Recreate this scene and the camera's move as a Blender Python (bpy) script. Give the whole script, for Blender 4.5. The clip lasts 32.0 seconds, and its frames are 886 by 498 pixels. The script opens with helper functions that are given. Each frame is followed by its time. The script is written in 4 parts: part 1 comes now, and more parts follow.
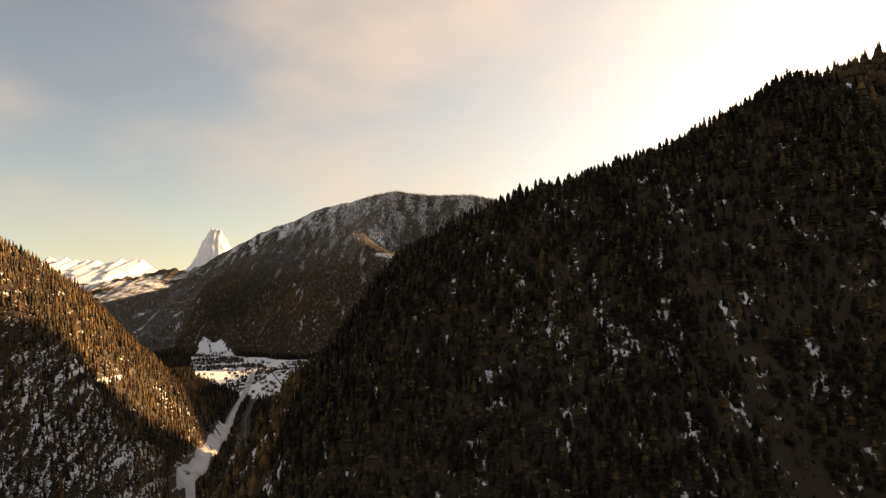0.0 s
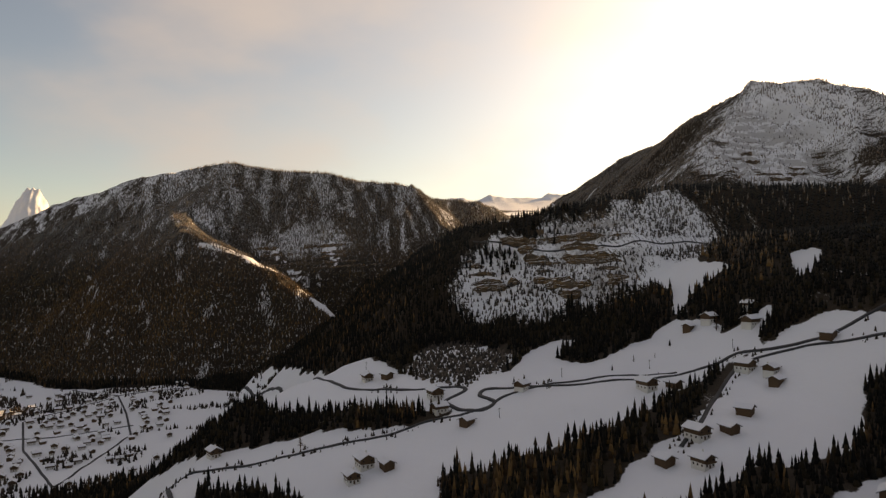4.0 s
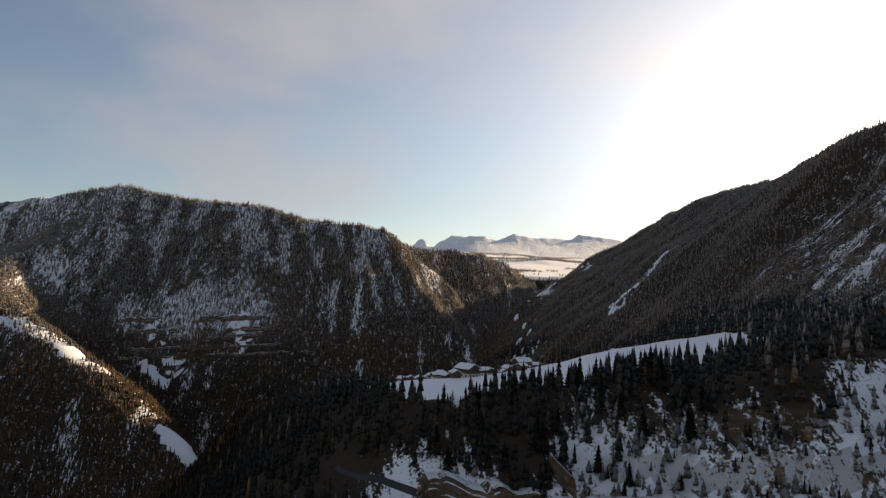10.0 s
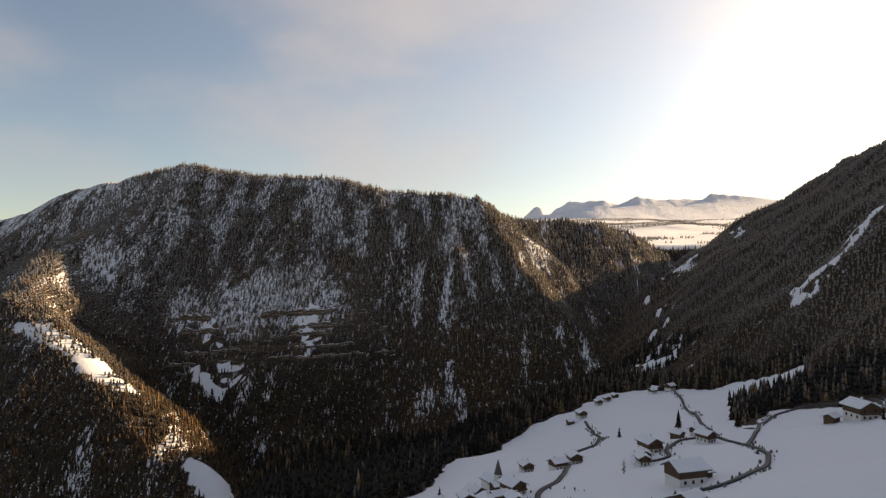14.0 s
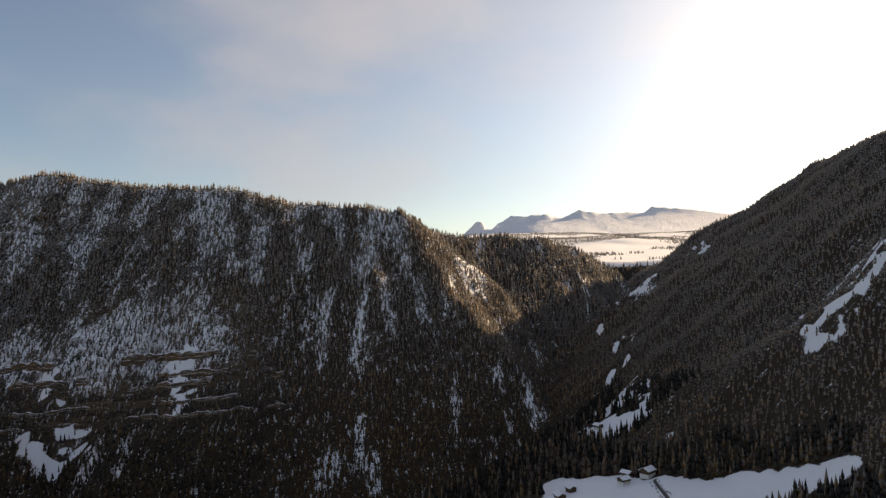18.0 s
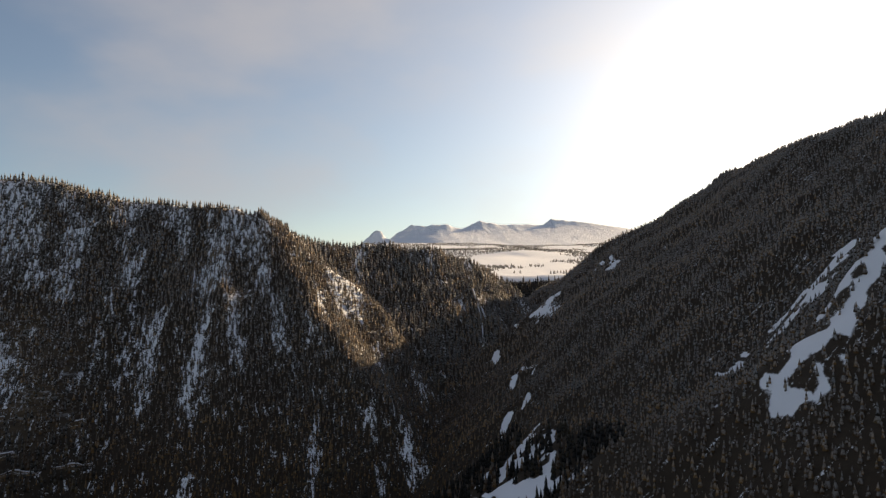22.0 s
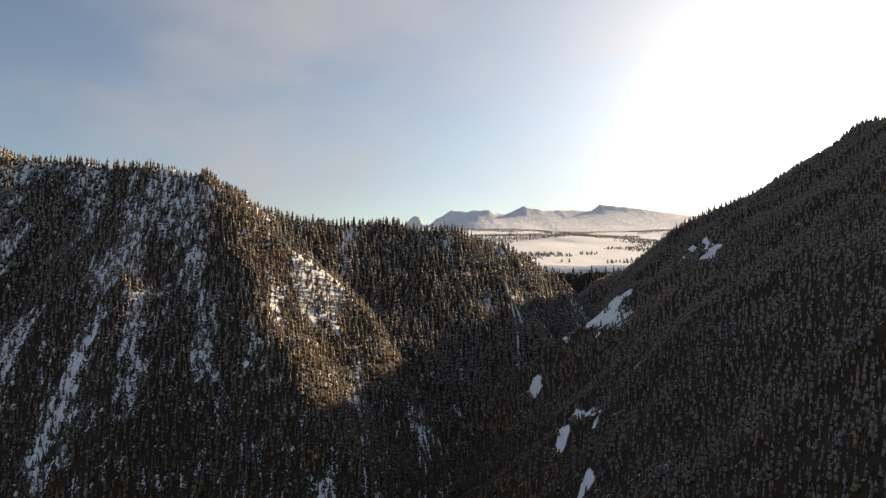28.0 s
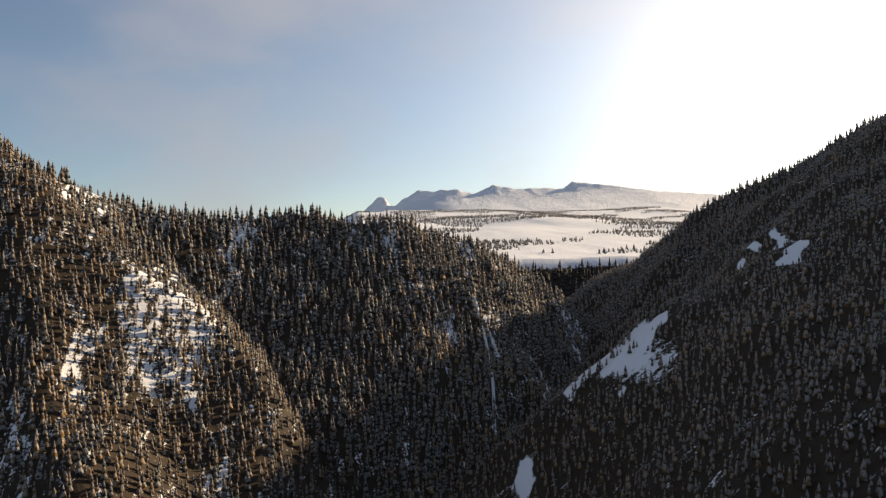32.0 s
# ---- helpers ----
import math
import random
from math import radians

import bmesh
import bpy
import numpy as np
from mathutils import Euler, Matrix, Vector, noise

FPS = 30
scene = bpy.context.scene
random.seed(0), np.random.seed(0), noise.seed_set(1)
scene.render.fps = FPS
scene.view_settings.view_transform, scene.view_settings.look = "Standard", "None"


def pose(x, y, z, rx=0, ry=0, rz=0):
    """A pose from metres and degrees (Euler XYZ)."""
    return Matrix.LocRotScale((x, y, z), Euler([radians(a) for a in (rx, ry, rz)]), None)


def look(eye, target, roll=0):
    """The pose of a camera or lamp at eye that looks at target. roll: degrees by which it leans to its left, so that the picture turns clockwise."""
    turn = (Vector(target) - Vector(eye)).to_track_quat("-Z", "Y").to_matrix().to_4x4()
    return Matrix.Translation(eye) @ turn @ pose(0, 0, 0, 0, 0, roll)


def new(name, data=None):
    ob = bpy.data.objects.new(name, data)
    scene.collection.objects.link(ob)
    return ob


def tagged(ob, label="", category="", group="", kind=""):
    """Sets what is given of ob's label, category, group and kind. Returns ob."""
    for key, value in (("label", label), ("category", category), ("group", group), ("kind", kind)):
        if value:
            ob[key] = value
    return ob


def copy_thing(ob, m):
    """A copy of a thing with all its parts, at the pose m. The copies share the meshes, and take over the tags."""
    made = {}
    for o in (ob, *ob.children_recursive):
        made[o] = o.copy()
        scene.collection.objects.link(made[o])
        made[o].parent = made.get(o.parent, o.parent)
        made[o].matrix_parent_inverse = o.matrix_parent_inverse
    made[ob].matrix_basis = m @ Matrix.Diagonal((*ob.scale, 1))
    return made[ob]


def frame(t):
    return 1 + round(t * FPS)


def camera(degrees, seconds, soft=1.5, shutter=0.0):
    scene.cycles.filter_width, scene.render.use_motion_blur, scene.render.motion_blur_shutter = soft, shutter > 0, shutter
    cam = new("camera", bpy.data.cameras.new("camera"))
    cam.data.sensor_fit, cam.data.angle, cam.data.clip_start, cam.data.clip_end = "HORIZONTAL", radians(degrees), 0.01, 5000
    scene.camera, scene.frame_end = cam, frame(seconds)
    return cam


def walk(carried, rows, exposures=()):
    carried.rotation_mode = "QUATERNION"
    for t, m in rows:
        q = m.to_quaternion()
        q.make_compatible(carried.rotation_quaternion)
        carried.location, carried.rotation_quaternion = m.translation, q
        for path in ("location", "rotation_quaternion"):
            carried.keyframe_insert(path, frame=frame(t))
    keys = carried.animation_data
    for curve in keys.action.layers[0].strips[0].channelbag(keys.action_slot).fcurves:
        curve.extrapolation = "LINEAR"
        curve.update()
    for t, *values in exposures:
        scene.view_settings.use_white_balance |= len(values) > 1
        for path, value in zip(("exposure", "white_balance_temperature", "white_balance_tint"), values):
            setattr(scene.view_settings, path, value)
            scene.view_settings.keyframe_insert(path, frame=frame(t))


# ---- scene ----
cam = camera(66.0, 32.0, 1.35)
METRES, EYE, TILT, LEAN, TURN = 600.0, 100.0, 5.5, 0.0, 0.0
ROWS = [
    (0.0, -0.0000, 0.0000, -0.0000, -1.57, -1.61, 2.38),
    (0.5, 0.0023, 0.0247, 0.0020, -0.91, -1.56, 1.41),
    (1.0, 0.0045, 0.0490, 0.0041, -0.14, -1.01, 2.93),
    (1.5, 0.0062, 0.0723, 0.0061, -3.23, -3.31, 3.38),
    (2.0, 0.0078, 0.0935, 0.0083, -6.78, -5.90, -0.80),
    (2.5, 0.0099, 0.1120, 0.0105, -9.05, -4.79, -1.83),
    (3.0, 0.0127, 0.1324, 0.0141, -10.21, -4.35, -0.71),
    (3.5, 0.0161, 0.1542, 0.0177, -11.69, -3.83, -0.45),
    (5.5, 0.0329, 0.2461, 0.0257, -17.30, -5.86, -0.04),
    (6.0, 0.0419, 0.2710, 0.0279, -18.20, -5.13, 0.06),
    (6.5, 0.0536, 0.2947, 0.0306, -18.73, -4.06, 0.15),
    (7.0, 0.0651, 0.3185, 0.0339, -19.10, -2.92, -0.47),
    (7.5, 0.0761, 0.3427, 0.0369, -19.23, -3.18, -1.02),
    (8.0, 0.0869, 0.3660, 0.0392, -18.63, -4.23, -1.95),
    (8.5, 0.0984, 0.3890, 0.0413, -17.18, -4.71, -2.17),
    (9.0, 0.1102, 0.4150, 0.0421, -15.34, -4.09, -2.27),
    (9.5, 0.1224, 0.4432, 0.0413, -13.10, -2.75, -2.57),
    (10.0, 0.1337, 0.4698, 0.0403, -10.79, -1.48, -2.67),
    (10.5, 0.1406, 0.4925, 0.0393, -8.81, -1.08, -2.60),
    (11.0, 0.1462, 0.5113, 0.0387, -6.85, -1.81, -1.97),
    (11.5, 0.1520, 0.5264, 0.0383, -4.87, -2.69, -1.33),
    (12.0, 0.1569, 0.5399, 0.0376, -2.74, -3.20, -0.74),
    (12.5, 0.1605, 0.5518, 0.0381, -1.13, -3.33, -0.09),
    (13.0, 0.1621, 0.5631, 0.0391, -0.39, -3.65, 0.17),
    (13.5, 0.1633, 0.5725, 0.0394, -0.48, -4.01, 0.37),
    (14.0, 0.1641, 0.5811, 0.0393, -0.94, -4.23, 0.30),
    (14.5, 0.1659, 0.5905, 0.0396, -1.15, -4.31, 0.33),
    (16.5, 0.1758, 0.6302, 0.0391, -2.21, -3.99, 1.11),
    (17.0, 0.1787, 0.6424, 0.0389, -3.01, -3.70, 1.41),
    (17.5, 0.1815, 0.6547, 0.0381, -4.15, -3.46, 1.08),
    (18.0, 0.1847, 0.6677, 0.0372, -5.62, -2.97, 0.80),
    (18.5, 0.1884, 0.6805, 0.0364, -7.04, -2.43, 0.96),
    (19.0, 0.1913, 0.6927, 0.0365, -8.65, -2.07, 0.53),
    (19.5, 0.1947, 0.7026, 0.0365, -10.16, -1.92, 0.10),
    (20.0, 0.1973, 0.7095, 0.0364, -11.73, -1.96, -0.33),
    (20.5, 0.1994, 0.7146, 0.0362, -12.87, -1.89, -0.63),
    (21.0, 0.2024, 0.7214, 0.0359, -13.48, -1.95, -0.73),
    (21.5, 0.2055, 0.7287, 0.0352, -13.76, -1.99, -0.75),
    (22.0, 0.2093, 0.7363, 0.0347, -13.75, -2.19, -0.51),
    (22.5, 0.2127, 0.7429, 0.0342, -13.51, -2.51, -0.62),
    (23.0, 0.2164, 0.7496, 0.0331, -13.02, -2.65, -0.92),
    (23.5, 0.2200, 0.7571, 0.0319, -12.36, -3.33, -1.19),
    (24.0, 0.2235, 0.7651, 0.0305, -11.61, -4.42, -1.43),
    (24.5, 0.2270, 0.7729, 0.0292, -10.69, -4.70, -1.45),
    (25.0, 0.2303, 0.7814, 0.0282, -9.68, -5.00, -1.11),
    (25.5, 0.2330, 0.7904, 0.0277, -9.00, -4.53, -0.71),
    (27.5, 0.2443, 0.8364, 0.0263, -9.51, -3.16, -0.63),
    (28.0, 0.2480, 0.8488, 0.0262, -9.99, -3.23, -0.66),
    (28.5, 0.2517, 0.8612, 0.0261, -10.34, -3.26, -0.76),
    (29.0, 0.2552, 0.8733, 0.0261, -10.69, -3.42, -0.86),
    (29.5, 0.2587, 0.8849, 0.0261, -10.88, -3.58, -0.99),
    (30.0, 0.2625, 0.8970, 0.0261, -10.85, -3.45, -0.80),
    (30.5, 0.2660, 0.9088, 0.0260, -10.72, -3.09, -0.61),
    (31.0, 0.2691, 0.9204, 0.0264, -10.81, -2.84, -0.39),
    (31.5, 0.2719, 0.9315, 0.0270, -11.44, -3.74, -0.03),
    (32.0, 0.2750, 0.9440, 0.0274, -12.53, -4.95, 0.28),
]
EXPOSURES = [(0.0, 1.38, 11200, 18), (2.0, 1.34, 11400, 18), (3.5, 1.12, 10400, 18), (6.0, 0.82, 8500, 15), (9.0, 0.78, 7700, 14), (11.0, 0.80, 7000, 12), (13.0, 1.06, 8000, 15), (18.0, 1.0, 7500, 14), (19.0, 0.92, 7400, 13), (21.0, 0.78, 7200, 12), (23.0, 0.76, 7100, 12), (25.0, 0.86, 7000, 11), (28.0, 0.80, 7100, 12), (30.0, 0.70, 6900, 11), (32.0, 0.68, 6700, 11)]
walk(cam, [(t, pose(0, 0, EYE, TILT, LEAN, TURN) @ pose(METRES * x, METRES * y, METRES * z, 90 + pitch, roll, yaw)) for t, x, y, z, yaw, pitch, roll in ROWS], EXPOSURES)
# ---- sky and sun ----
SUN_AZ, SUN_EL = 62.0, 18.0      # degrees from +y towards +x, and above the level
world = bpy.data.worlds.new("world")
scene.world = world
world.use_nodes = True


def graph(tree):
    """Short hand: node(kind, inputs..., attributes) and the links between nodes."""
    def node(kind, attrs=None, **ins):
        n = tree.nodes.new(kind)
        for key, value in (attrs or {}).items():
            setattr(n, key, value)
        for key, value in ins.items():
            sock = n.inputs[int(key[1:])] if key[0] == "i" and key[1:].isdigit() else n.inputs[key.replace("_", " ")]
            if isinstance(value, bpy.types.NodeSocket):
                tree.links.new(value, sock)
            else:
                sock.default_value = value
        return n
    return node


def sun_way(az, el):
    a, e = radians(az), radians(el)
    return Vector((math.sin(a) * math.cos(e), math.cos(a) * math.cos(e), math.sin(e)))


def build_world():
    tree = world.node_tree
    tree.nodes.clear()
    node = graph(tree)
    sky = node("ShaderNodeTexSky", dict(sky_type="NISHITA", sun_disc=False, sun_elevation=radians(SUN_EL), sun_rotation=radians(SUN_AZ), altitude=1400, air_density=1.1, dust_density=0.7, ozone_density=2.0))
    way = node("ShaderNodeTexCoord").outputs["Generated"]
    # thin cloud veil that brightens to a sun glow added at azimuth 40, not SUN_AZ
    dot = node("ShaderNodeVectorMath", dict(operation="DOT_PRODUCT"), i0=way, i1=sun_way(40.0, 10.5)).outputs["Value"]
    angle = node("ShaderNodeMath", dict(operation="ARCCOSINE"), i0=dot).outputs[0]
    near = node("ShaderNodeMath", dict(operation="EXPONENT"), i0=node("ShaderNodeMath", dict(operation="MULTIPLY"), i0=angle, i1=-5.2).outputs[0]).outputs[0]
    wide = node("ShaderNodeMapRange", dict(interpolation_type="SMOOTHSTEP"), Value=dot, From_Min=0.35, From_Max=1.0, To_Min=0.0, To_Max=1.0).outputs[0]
    stretch = node("ShaderNodeMapping", Vector=way, Scale=(1.0, 1.0, 2.2), Rotation=(0.0, 0.5, 0.4)).outputs[0]
    cloud = node("ShaderNodeTexNoise", None, Vector=stretch, Scale=2.3, Detail=5.0, Roughness=0.5).outputs[0]
    cloud = node("ShaderNodeMapRange", dict(interpolation_type="SMOOTHSTEP"), Value=cloud, From_Min=0.38, From_Max=0.72, To_Min=0.06, To_Max=0.7).outputs[0]
    base = node("ShaderNodeMix", dict(data_type="RGBA", blend_type="MULTIPLY"), i0=1.0, i6=sky.outputs[0], i7=(SKY, SKY, SKY, 1)).outputs[2]
    veil = node("ShaderNodeMix", dict(data_type="RGBA"), i0=cloud, i6=base, i7=(0.25, 0.255, 0.285, 1)).outputs[2]
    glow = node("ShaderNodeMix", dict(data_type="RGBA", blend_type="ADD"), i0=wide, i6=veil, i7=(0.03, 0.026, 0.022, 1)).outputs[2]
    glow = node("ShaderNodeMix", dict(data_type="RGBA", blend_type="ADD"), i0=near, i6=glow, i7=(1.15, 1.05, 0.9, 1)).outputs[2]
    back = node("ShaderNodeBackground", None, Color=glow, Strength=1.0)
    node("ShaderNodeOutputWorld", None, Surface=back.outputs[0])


SKY = 0.067
build_world()
sun_data = bpy.data.lights.new("sun", "SUN")
sun_data.energy, sun_data.angle, sun_data.color = 5.0, radians(0.6), (1.0, 0.79, 0.52)
sun = new("sun", sun_data)
sun.matrix_world = look(sun_way(SUN_AZ, SUN_EL) * 2000, (0, 0, 0))
# ---- materials ----
def material(name):
    m = bpy.data.materials.new(name)
    m.use_nodes = True
    m.node_tree.nodes.clear()
    return m, graph(m.node_tree)


def finish(node, color, rough, bump=None, strength=0.3, distance=0.2, spec=0.3, metal=0.0):
    b = node("ShaderNodeBsdfPrincipled", None, Base_Color=color, Roughness=rough, Specular_IOR_Level=spec, Metallic=metal)
    if bump is not None:
        n = node("ShaderNodeBump", None, Strength=strength, Distance=distance, Height=bump)
        b.id_data.links.new(n.outputs[0], b.inputs["Normal"])
    node("ShaderNodeOutputMaterial", None, Surface=b.outputs[0])


def ramp(node, value, lo, hi, a=0.0, b=1.0):
    return node("ShaderNodeMapRange", dict(interpolation_type="SMOOTHSTEP"), Value=value, From_Min=lo, From_Max=hi, To_Min=a, To_Max=b).outputs[0]


def mix(node, fac, a, b, blend="MIX"):
    return node("ShaderNodeMix", dict(data_type="RGBA", blend_type=blend), i0=fac, i6=a, i7=b).outputs[2]


def maths(node, op, a, b=0.0):
    return node("ShaderNodeMath", dict(operation=op), i0=a, i1=b).outputs[0]


def noise_of(node, place, scale, detail=4.0, rough=0.55):
    return node("ShaderNodeTexNoise", None, Vector=place, Scale=scale, Detail=detail, Roughness=rough).outputs[0]


def land_material():
    m, node = material("snowy_ground")
    geo = node("ShaderNodeNewGeometry")
    place = geo.outputs["Position"]
    meadow = node("ShaderNodeAttribute", dict(attribute_name="meadow")).outputs["Fac"]
    rock = node("ShaderNodeAttribute", dict(attribute_name="rock")).outputs["Fac"]
    up = node("ShaderNodeSeparateXYZ", None, Vector=geo.outputs["True Normal"]).outputs[2]
    fine, mid, big = noise_of(node, place, 1.1, 6.0, 0.65), noise_of(node, place, 0.22, 5.0), noise_of(node, place, 0.03, 4.0)
    # litter, brown grass and scree under the trees
    earth = mix(node, fine, (0.018, 0.013, 0.008, 1), (0.068, 0.047, 0.030, 1))
    # layered rock
    bed = node("ShaderNodeMapping", None, Vector=place, Scale=(0.10, 0.10, 1.0)).outputs[0]
    band = noise_of(node, bed, 1.1, 6.0, 0.75)
    stone = mix(node, ramp(node, band, 0.4, 0.6), (0.06, 0.040, 0.026, 1), (0.30, 0.205, 0.115, 1))
    stone = mix(node, ramp(node, mid, 0.4, 0.7), stone, (0.15, 0.108, 0.07, 1))
    body = mix(node, maths(node, "MULTIPLY", rock, ramp(node, up, 0.85, 0.6)), earth, stone)
    # snow: whole on meadows, in patches in the woods, on ledges of the rock
    sparse = node("ShaderNodeAttribute", dict(attribute_name="thin")).outputs["Fac"]
    across = node("ShaderNodeAttribute", dict(attribute_name="across")).outputs["Fac"]
    height_z = node("ShaderNodeSeparateXYZ", None, Vector=place).outputs[2]
    fall = node("ShaderNodeCombineXYZ", None, X=across, Y=maths(node, "MULTIPLY", height_z, 0.3)).outputs[0]
    fleck = noise_of(node, fall, 1.0, 5.0, 0.65)
    tiny = noise_of(node, place, 2.8, 4.0, 0.6)
    patch = maths(node, "ADD", maths(node, "MULTIPLY", fleck, 0.5), maths(node, "ADD", maths(node, "MULTIPLY", fine, 0.2), maths(node, "MULTIPLY", tiny, 0.3)))
    patch = ramp(node, maths(node, "ADD", patch, maths(node, "MULTIPLY", sparse, 0.2)), 0.55, 0.6)
    # rock stays bare where it is steep, with snow on its thin ledges
    bare = maths(node, "MULTIPLY", rock, ramp(node, maths(node, "ADD", up, maths(node, "MULTIPLY", maths(node, "SUBTRACT", mid, 0.5), 0.5)), 0.72, 0.58))
    seam = ramp(node, maths(node, "ADD", maths(node, "MULTIPLY", noise_of(node, bed, 1.4, 4.0, 0.6), 0.7), maths(node, "MULTIPLY", fine, 0.3)), 0.56, 0.6)
    lying = maths(node, "MAXIMUM", maths(node, "MULTIPLY", patch, maths(node, "SUBTRACT", 1.0, maths(node, "MULTIPLY", bare, 0.9))), maths(node, "MULTIPLY", bare, seam))
    open_snow = ramp(node, maths(node, "ADD", meadow, maths(node, "MULTIPLY", maths(node, "SUBTRACT", fine, 0.5), 0.5)), 0.42, 0.58)
    cover = maths(node, "MAXIMUM", open_snow, lying)
    snow = mix(node, big, (0.78, 0.79, 0.82, 1), (0.86, 0.86, 0.87, 1))
    color = mix(node, cover, body, snow)
    height = maths(node, "ADD", maths(node, "ADD", maths(node, "MULTIPLY", fine, 0.5), mid), maths(node, "MULTIPLY", maths(node, "MULTIPLY", band, rock), 1.6))
    finish(node, color, 0.8, height, 0.5, 0.5, 0.2)
    return m


def tree_material(name, low, high, frost):
    m, node = material(name)
    geo = node("ShaderNodeNewGeometry")
    place = geo.outputs["Position"]
    island = geo.outputs["Random Per Island"]
    sep = node("ShaderNodeSeparateXYZ", None, Vector=place).outputs[2]
    up = node("ShaderNodeSeparateXYZ", None, Vector=geo.outputs["Normal"]).outputs[2]
    stand = noise_of(node, place, 0.045, 3.0)
    pickc = maths(node, "ADD", island, maths(node, "MULTIPLY", maths(node, "SUBTRACT", stand, 0.5), 1.6))
    color = mix(node, ramp(node, pickc, 0.45, 1.05), low, high)
    fleck = noise_of(node, place, 2.6, 3.0, 0.7)
    color = mix(node, 1.0, color, mix(node, fleck, (0.5, 0.5, 0.5, 1), (1.5, 1.5, 1.5, 1)), "MULTIPLY")
    # rime and snow, thicker higher up the mountain
    rime = maths(node, "MULTIPLY", ramp(node, sep, 106.0, 160.0, 0.06, 1.0), frost)
    hold = ramp(node, maths(node, "ADD", maths(node, "MULTIPLY", up, 0.5), fleck), 0.66, 0.95)
    color = mix(node, maths(node, "MULTIPLY", rime, hold), color, (0.60, 0.59, 0.57, 1))
    finish(node, color, 0.85, fleck, 0.6, 0.2, 0.15)
    return m


def plain_material(name, a, b, scale, rough=0.7, bump=0.2, distance=0.02, metal=0.0):
    m, node = material(name)
    place = node("ShaderNodeTexCoord").outputs["Object"]
    n = noise_of(node, place, scale, 6.0, 0.6)
    wide = noise_of(node, place, scale * 0.13, 3.0)
    color = mix(node, n, (*a, 1), (*b, 1))
    color = mix(node, ramp(node, wide, 0.35, 0.7, 0.0, 0.35), color, tuple(0.6 * v for v in a) + (1,))
    finish(node, color, rough, n, bump, distance, 0.3, metal)
    return m


def far_material(name, low, snow_at):
    m, node = material(name)
    geo = node("ShaderNodeNewGeometry")
    place = geo.outputs["Position"]
    up = node("ShaderNodeSeparateXYZ", None, Vector=geo.outputs["Normal"]).outputs[2]
    fine, mid = noise_of(node, place, 0.09, 6.0, 0.65), noise_of(node, place, 0.02, 5.0)
    body = mix(node, fine, low, tuple(1.7 * v for v in low[:3]) + (1,))
    cover = ramp(node, maths(node, "ADD", maths(node, "ADD", up, maths(node, "MULTIPLY", fine, 0.5)), maths(node, "MULTIPLY", mid, 0.5)), snow_at, snow_at + 0.2)
    finish(node, mix(node, cover, body, (0.8, 0.81, 0.84, 1)), 0.85, fine, 0.6, 6.0, 0.15)
    return m


def cliff_material():
    m, node = material("banded_limestone")
    geo = node("ShaderNodeNewGeometry")
    place = geo.outputs["Position"]
    up = node("ShaderNodeSeparateXYZ", None, Vector=geo.outputs["True Normal"]).outputs[2]
    bed = node("ShaderNodeMapping", None, Vector=place, Scale=(0.14, 0.14, 1.0)).outputs[0]
    band, mid, fine = noise_of(node, bed, 2.2, 6.0, 0.75), noise_of(node, place, 0.35, 4.0), noise_of(node, place, 1.6, 6.0, 0.7)
    stone = mix(node, ramp(node, band, 0.36, 0.64), (0.05, 0.033, 0.022, 1), (0.31, 0.195, 0.10, 1))
    stone = mix(node, ramp(node, mid, 0.4, 0.68), stone, (0.12, 0.095, 0.072, 1))
    tall = node("ShaderNodeMapping", None, Vector=place, Scale=(1.0, 1.0, 0.16)).outputs[0]
    crack = noise_of(node, tall, 1.5, 5.0, 0.7)
    stone = mix(node, ramp(node, crack, 0.52, 0.66, 0.0, 0.8), stone, (0.035, 0.026, 0.02, 1))
    stone = mix(node, ramp(node, noise_of(node, tall, 0.5, 3.0), 0.5, 0.62, 0.0, 0.55), stone, (0.17, 0.125, 0.085, 1))
    snow = ramp(node, maths(node, "ADD", up, maths(node, "MULTIPLY", maths(node, "SUBTRACT", fine, 0.5), 1.5)), 0.74, 0.86)
    finish(node, mix(node, snow, stone, (0.82, 0.82, 0.84, 1)), 0.85, maths(node, "ADD", maths(node, "ADD", band, fine), crack), 0.8, 0.4, 0.2)
    return m


MAT_CLIFF = cliff_material()
MAT_LAND = land_material()
MAT_FAR = far_material("far_snow_and_rock", (0.17, 0.15, 0.13, 1), 0.42)
MAT_RANGE = far_material("far_snow_range", (0.4, 0.4, 0.42, 1), -0.15)
MAT_FARWOOD = far_material("far_woods", (0.05, 0.036, 0.018, 1), 1.38)
MAT_SHRUB = tree_material("frosted_shrubs", (0.04, 0.03, 0.022, 1), (0.13, 0.10, 0.075, 1), 0.5)
MAT_HEDGE = tree_material("bare_hedge_twigs", (0.024, 0.016, 0.010, 1), (0.075, 0.048, 0.028, 1), 0.4)
MAT_BARK = plain_material("bark", (0.045, 0.032, 0.024), (0.10, 0.075, 0.055), 6.0, 0.9, 0.6)
MAT_PLASTER = plain_material("white_plaster", (0.62, 0.60, 0.55), (0.78, 0.76, 0.71), 1.6, 0.85)
MAT_TIMBER = plain_material("weathered_timber", (0.07, 0.04, 0.022), (0.16, 0.095, 0.05), 2.4, 0.8, 0.5)
MAT_ROOFSNOW = plain_material("roof_snow", (0.76, 0.77, 0.80), (0.85, 0.85, 0.87), 0.8, 0.8, 0.4)
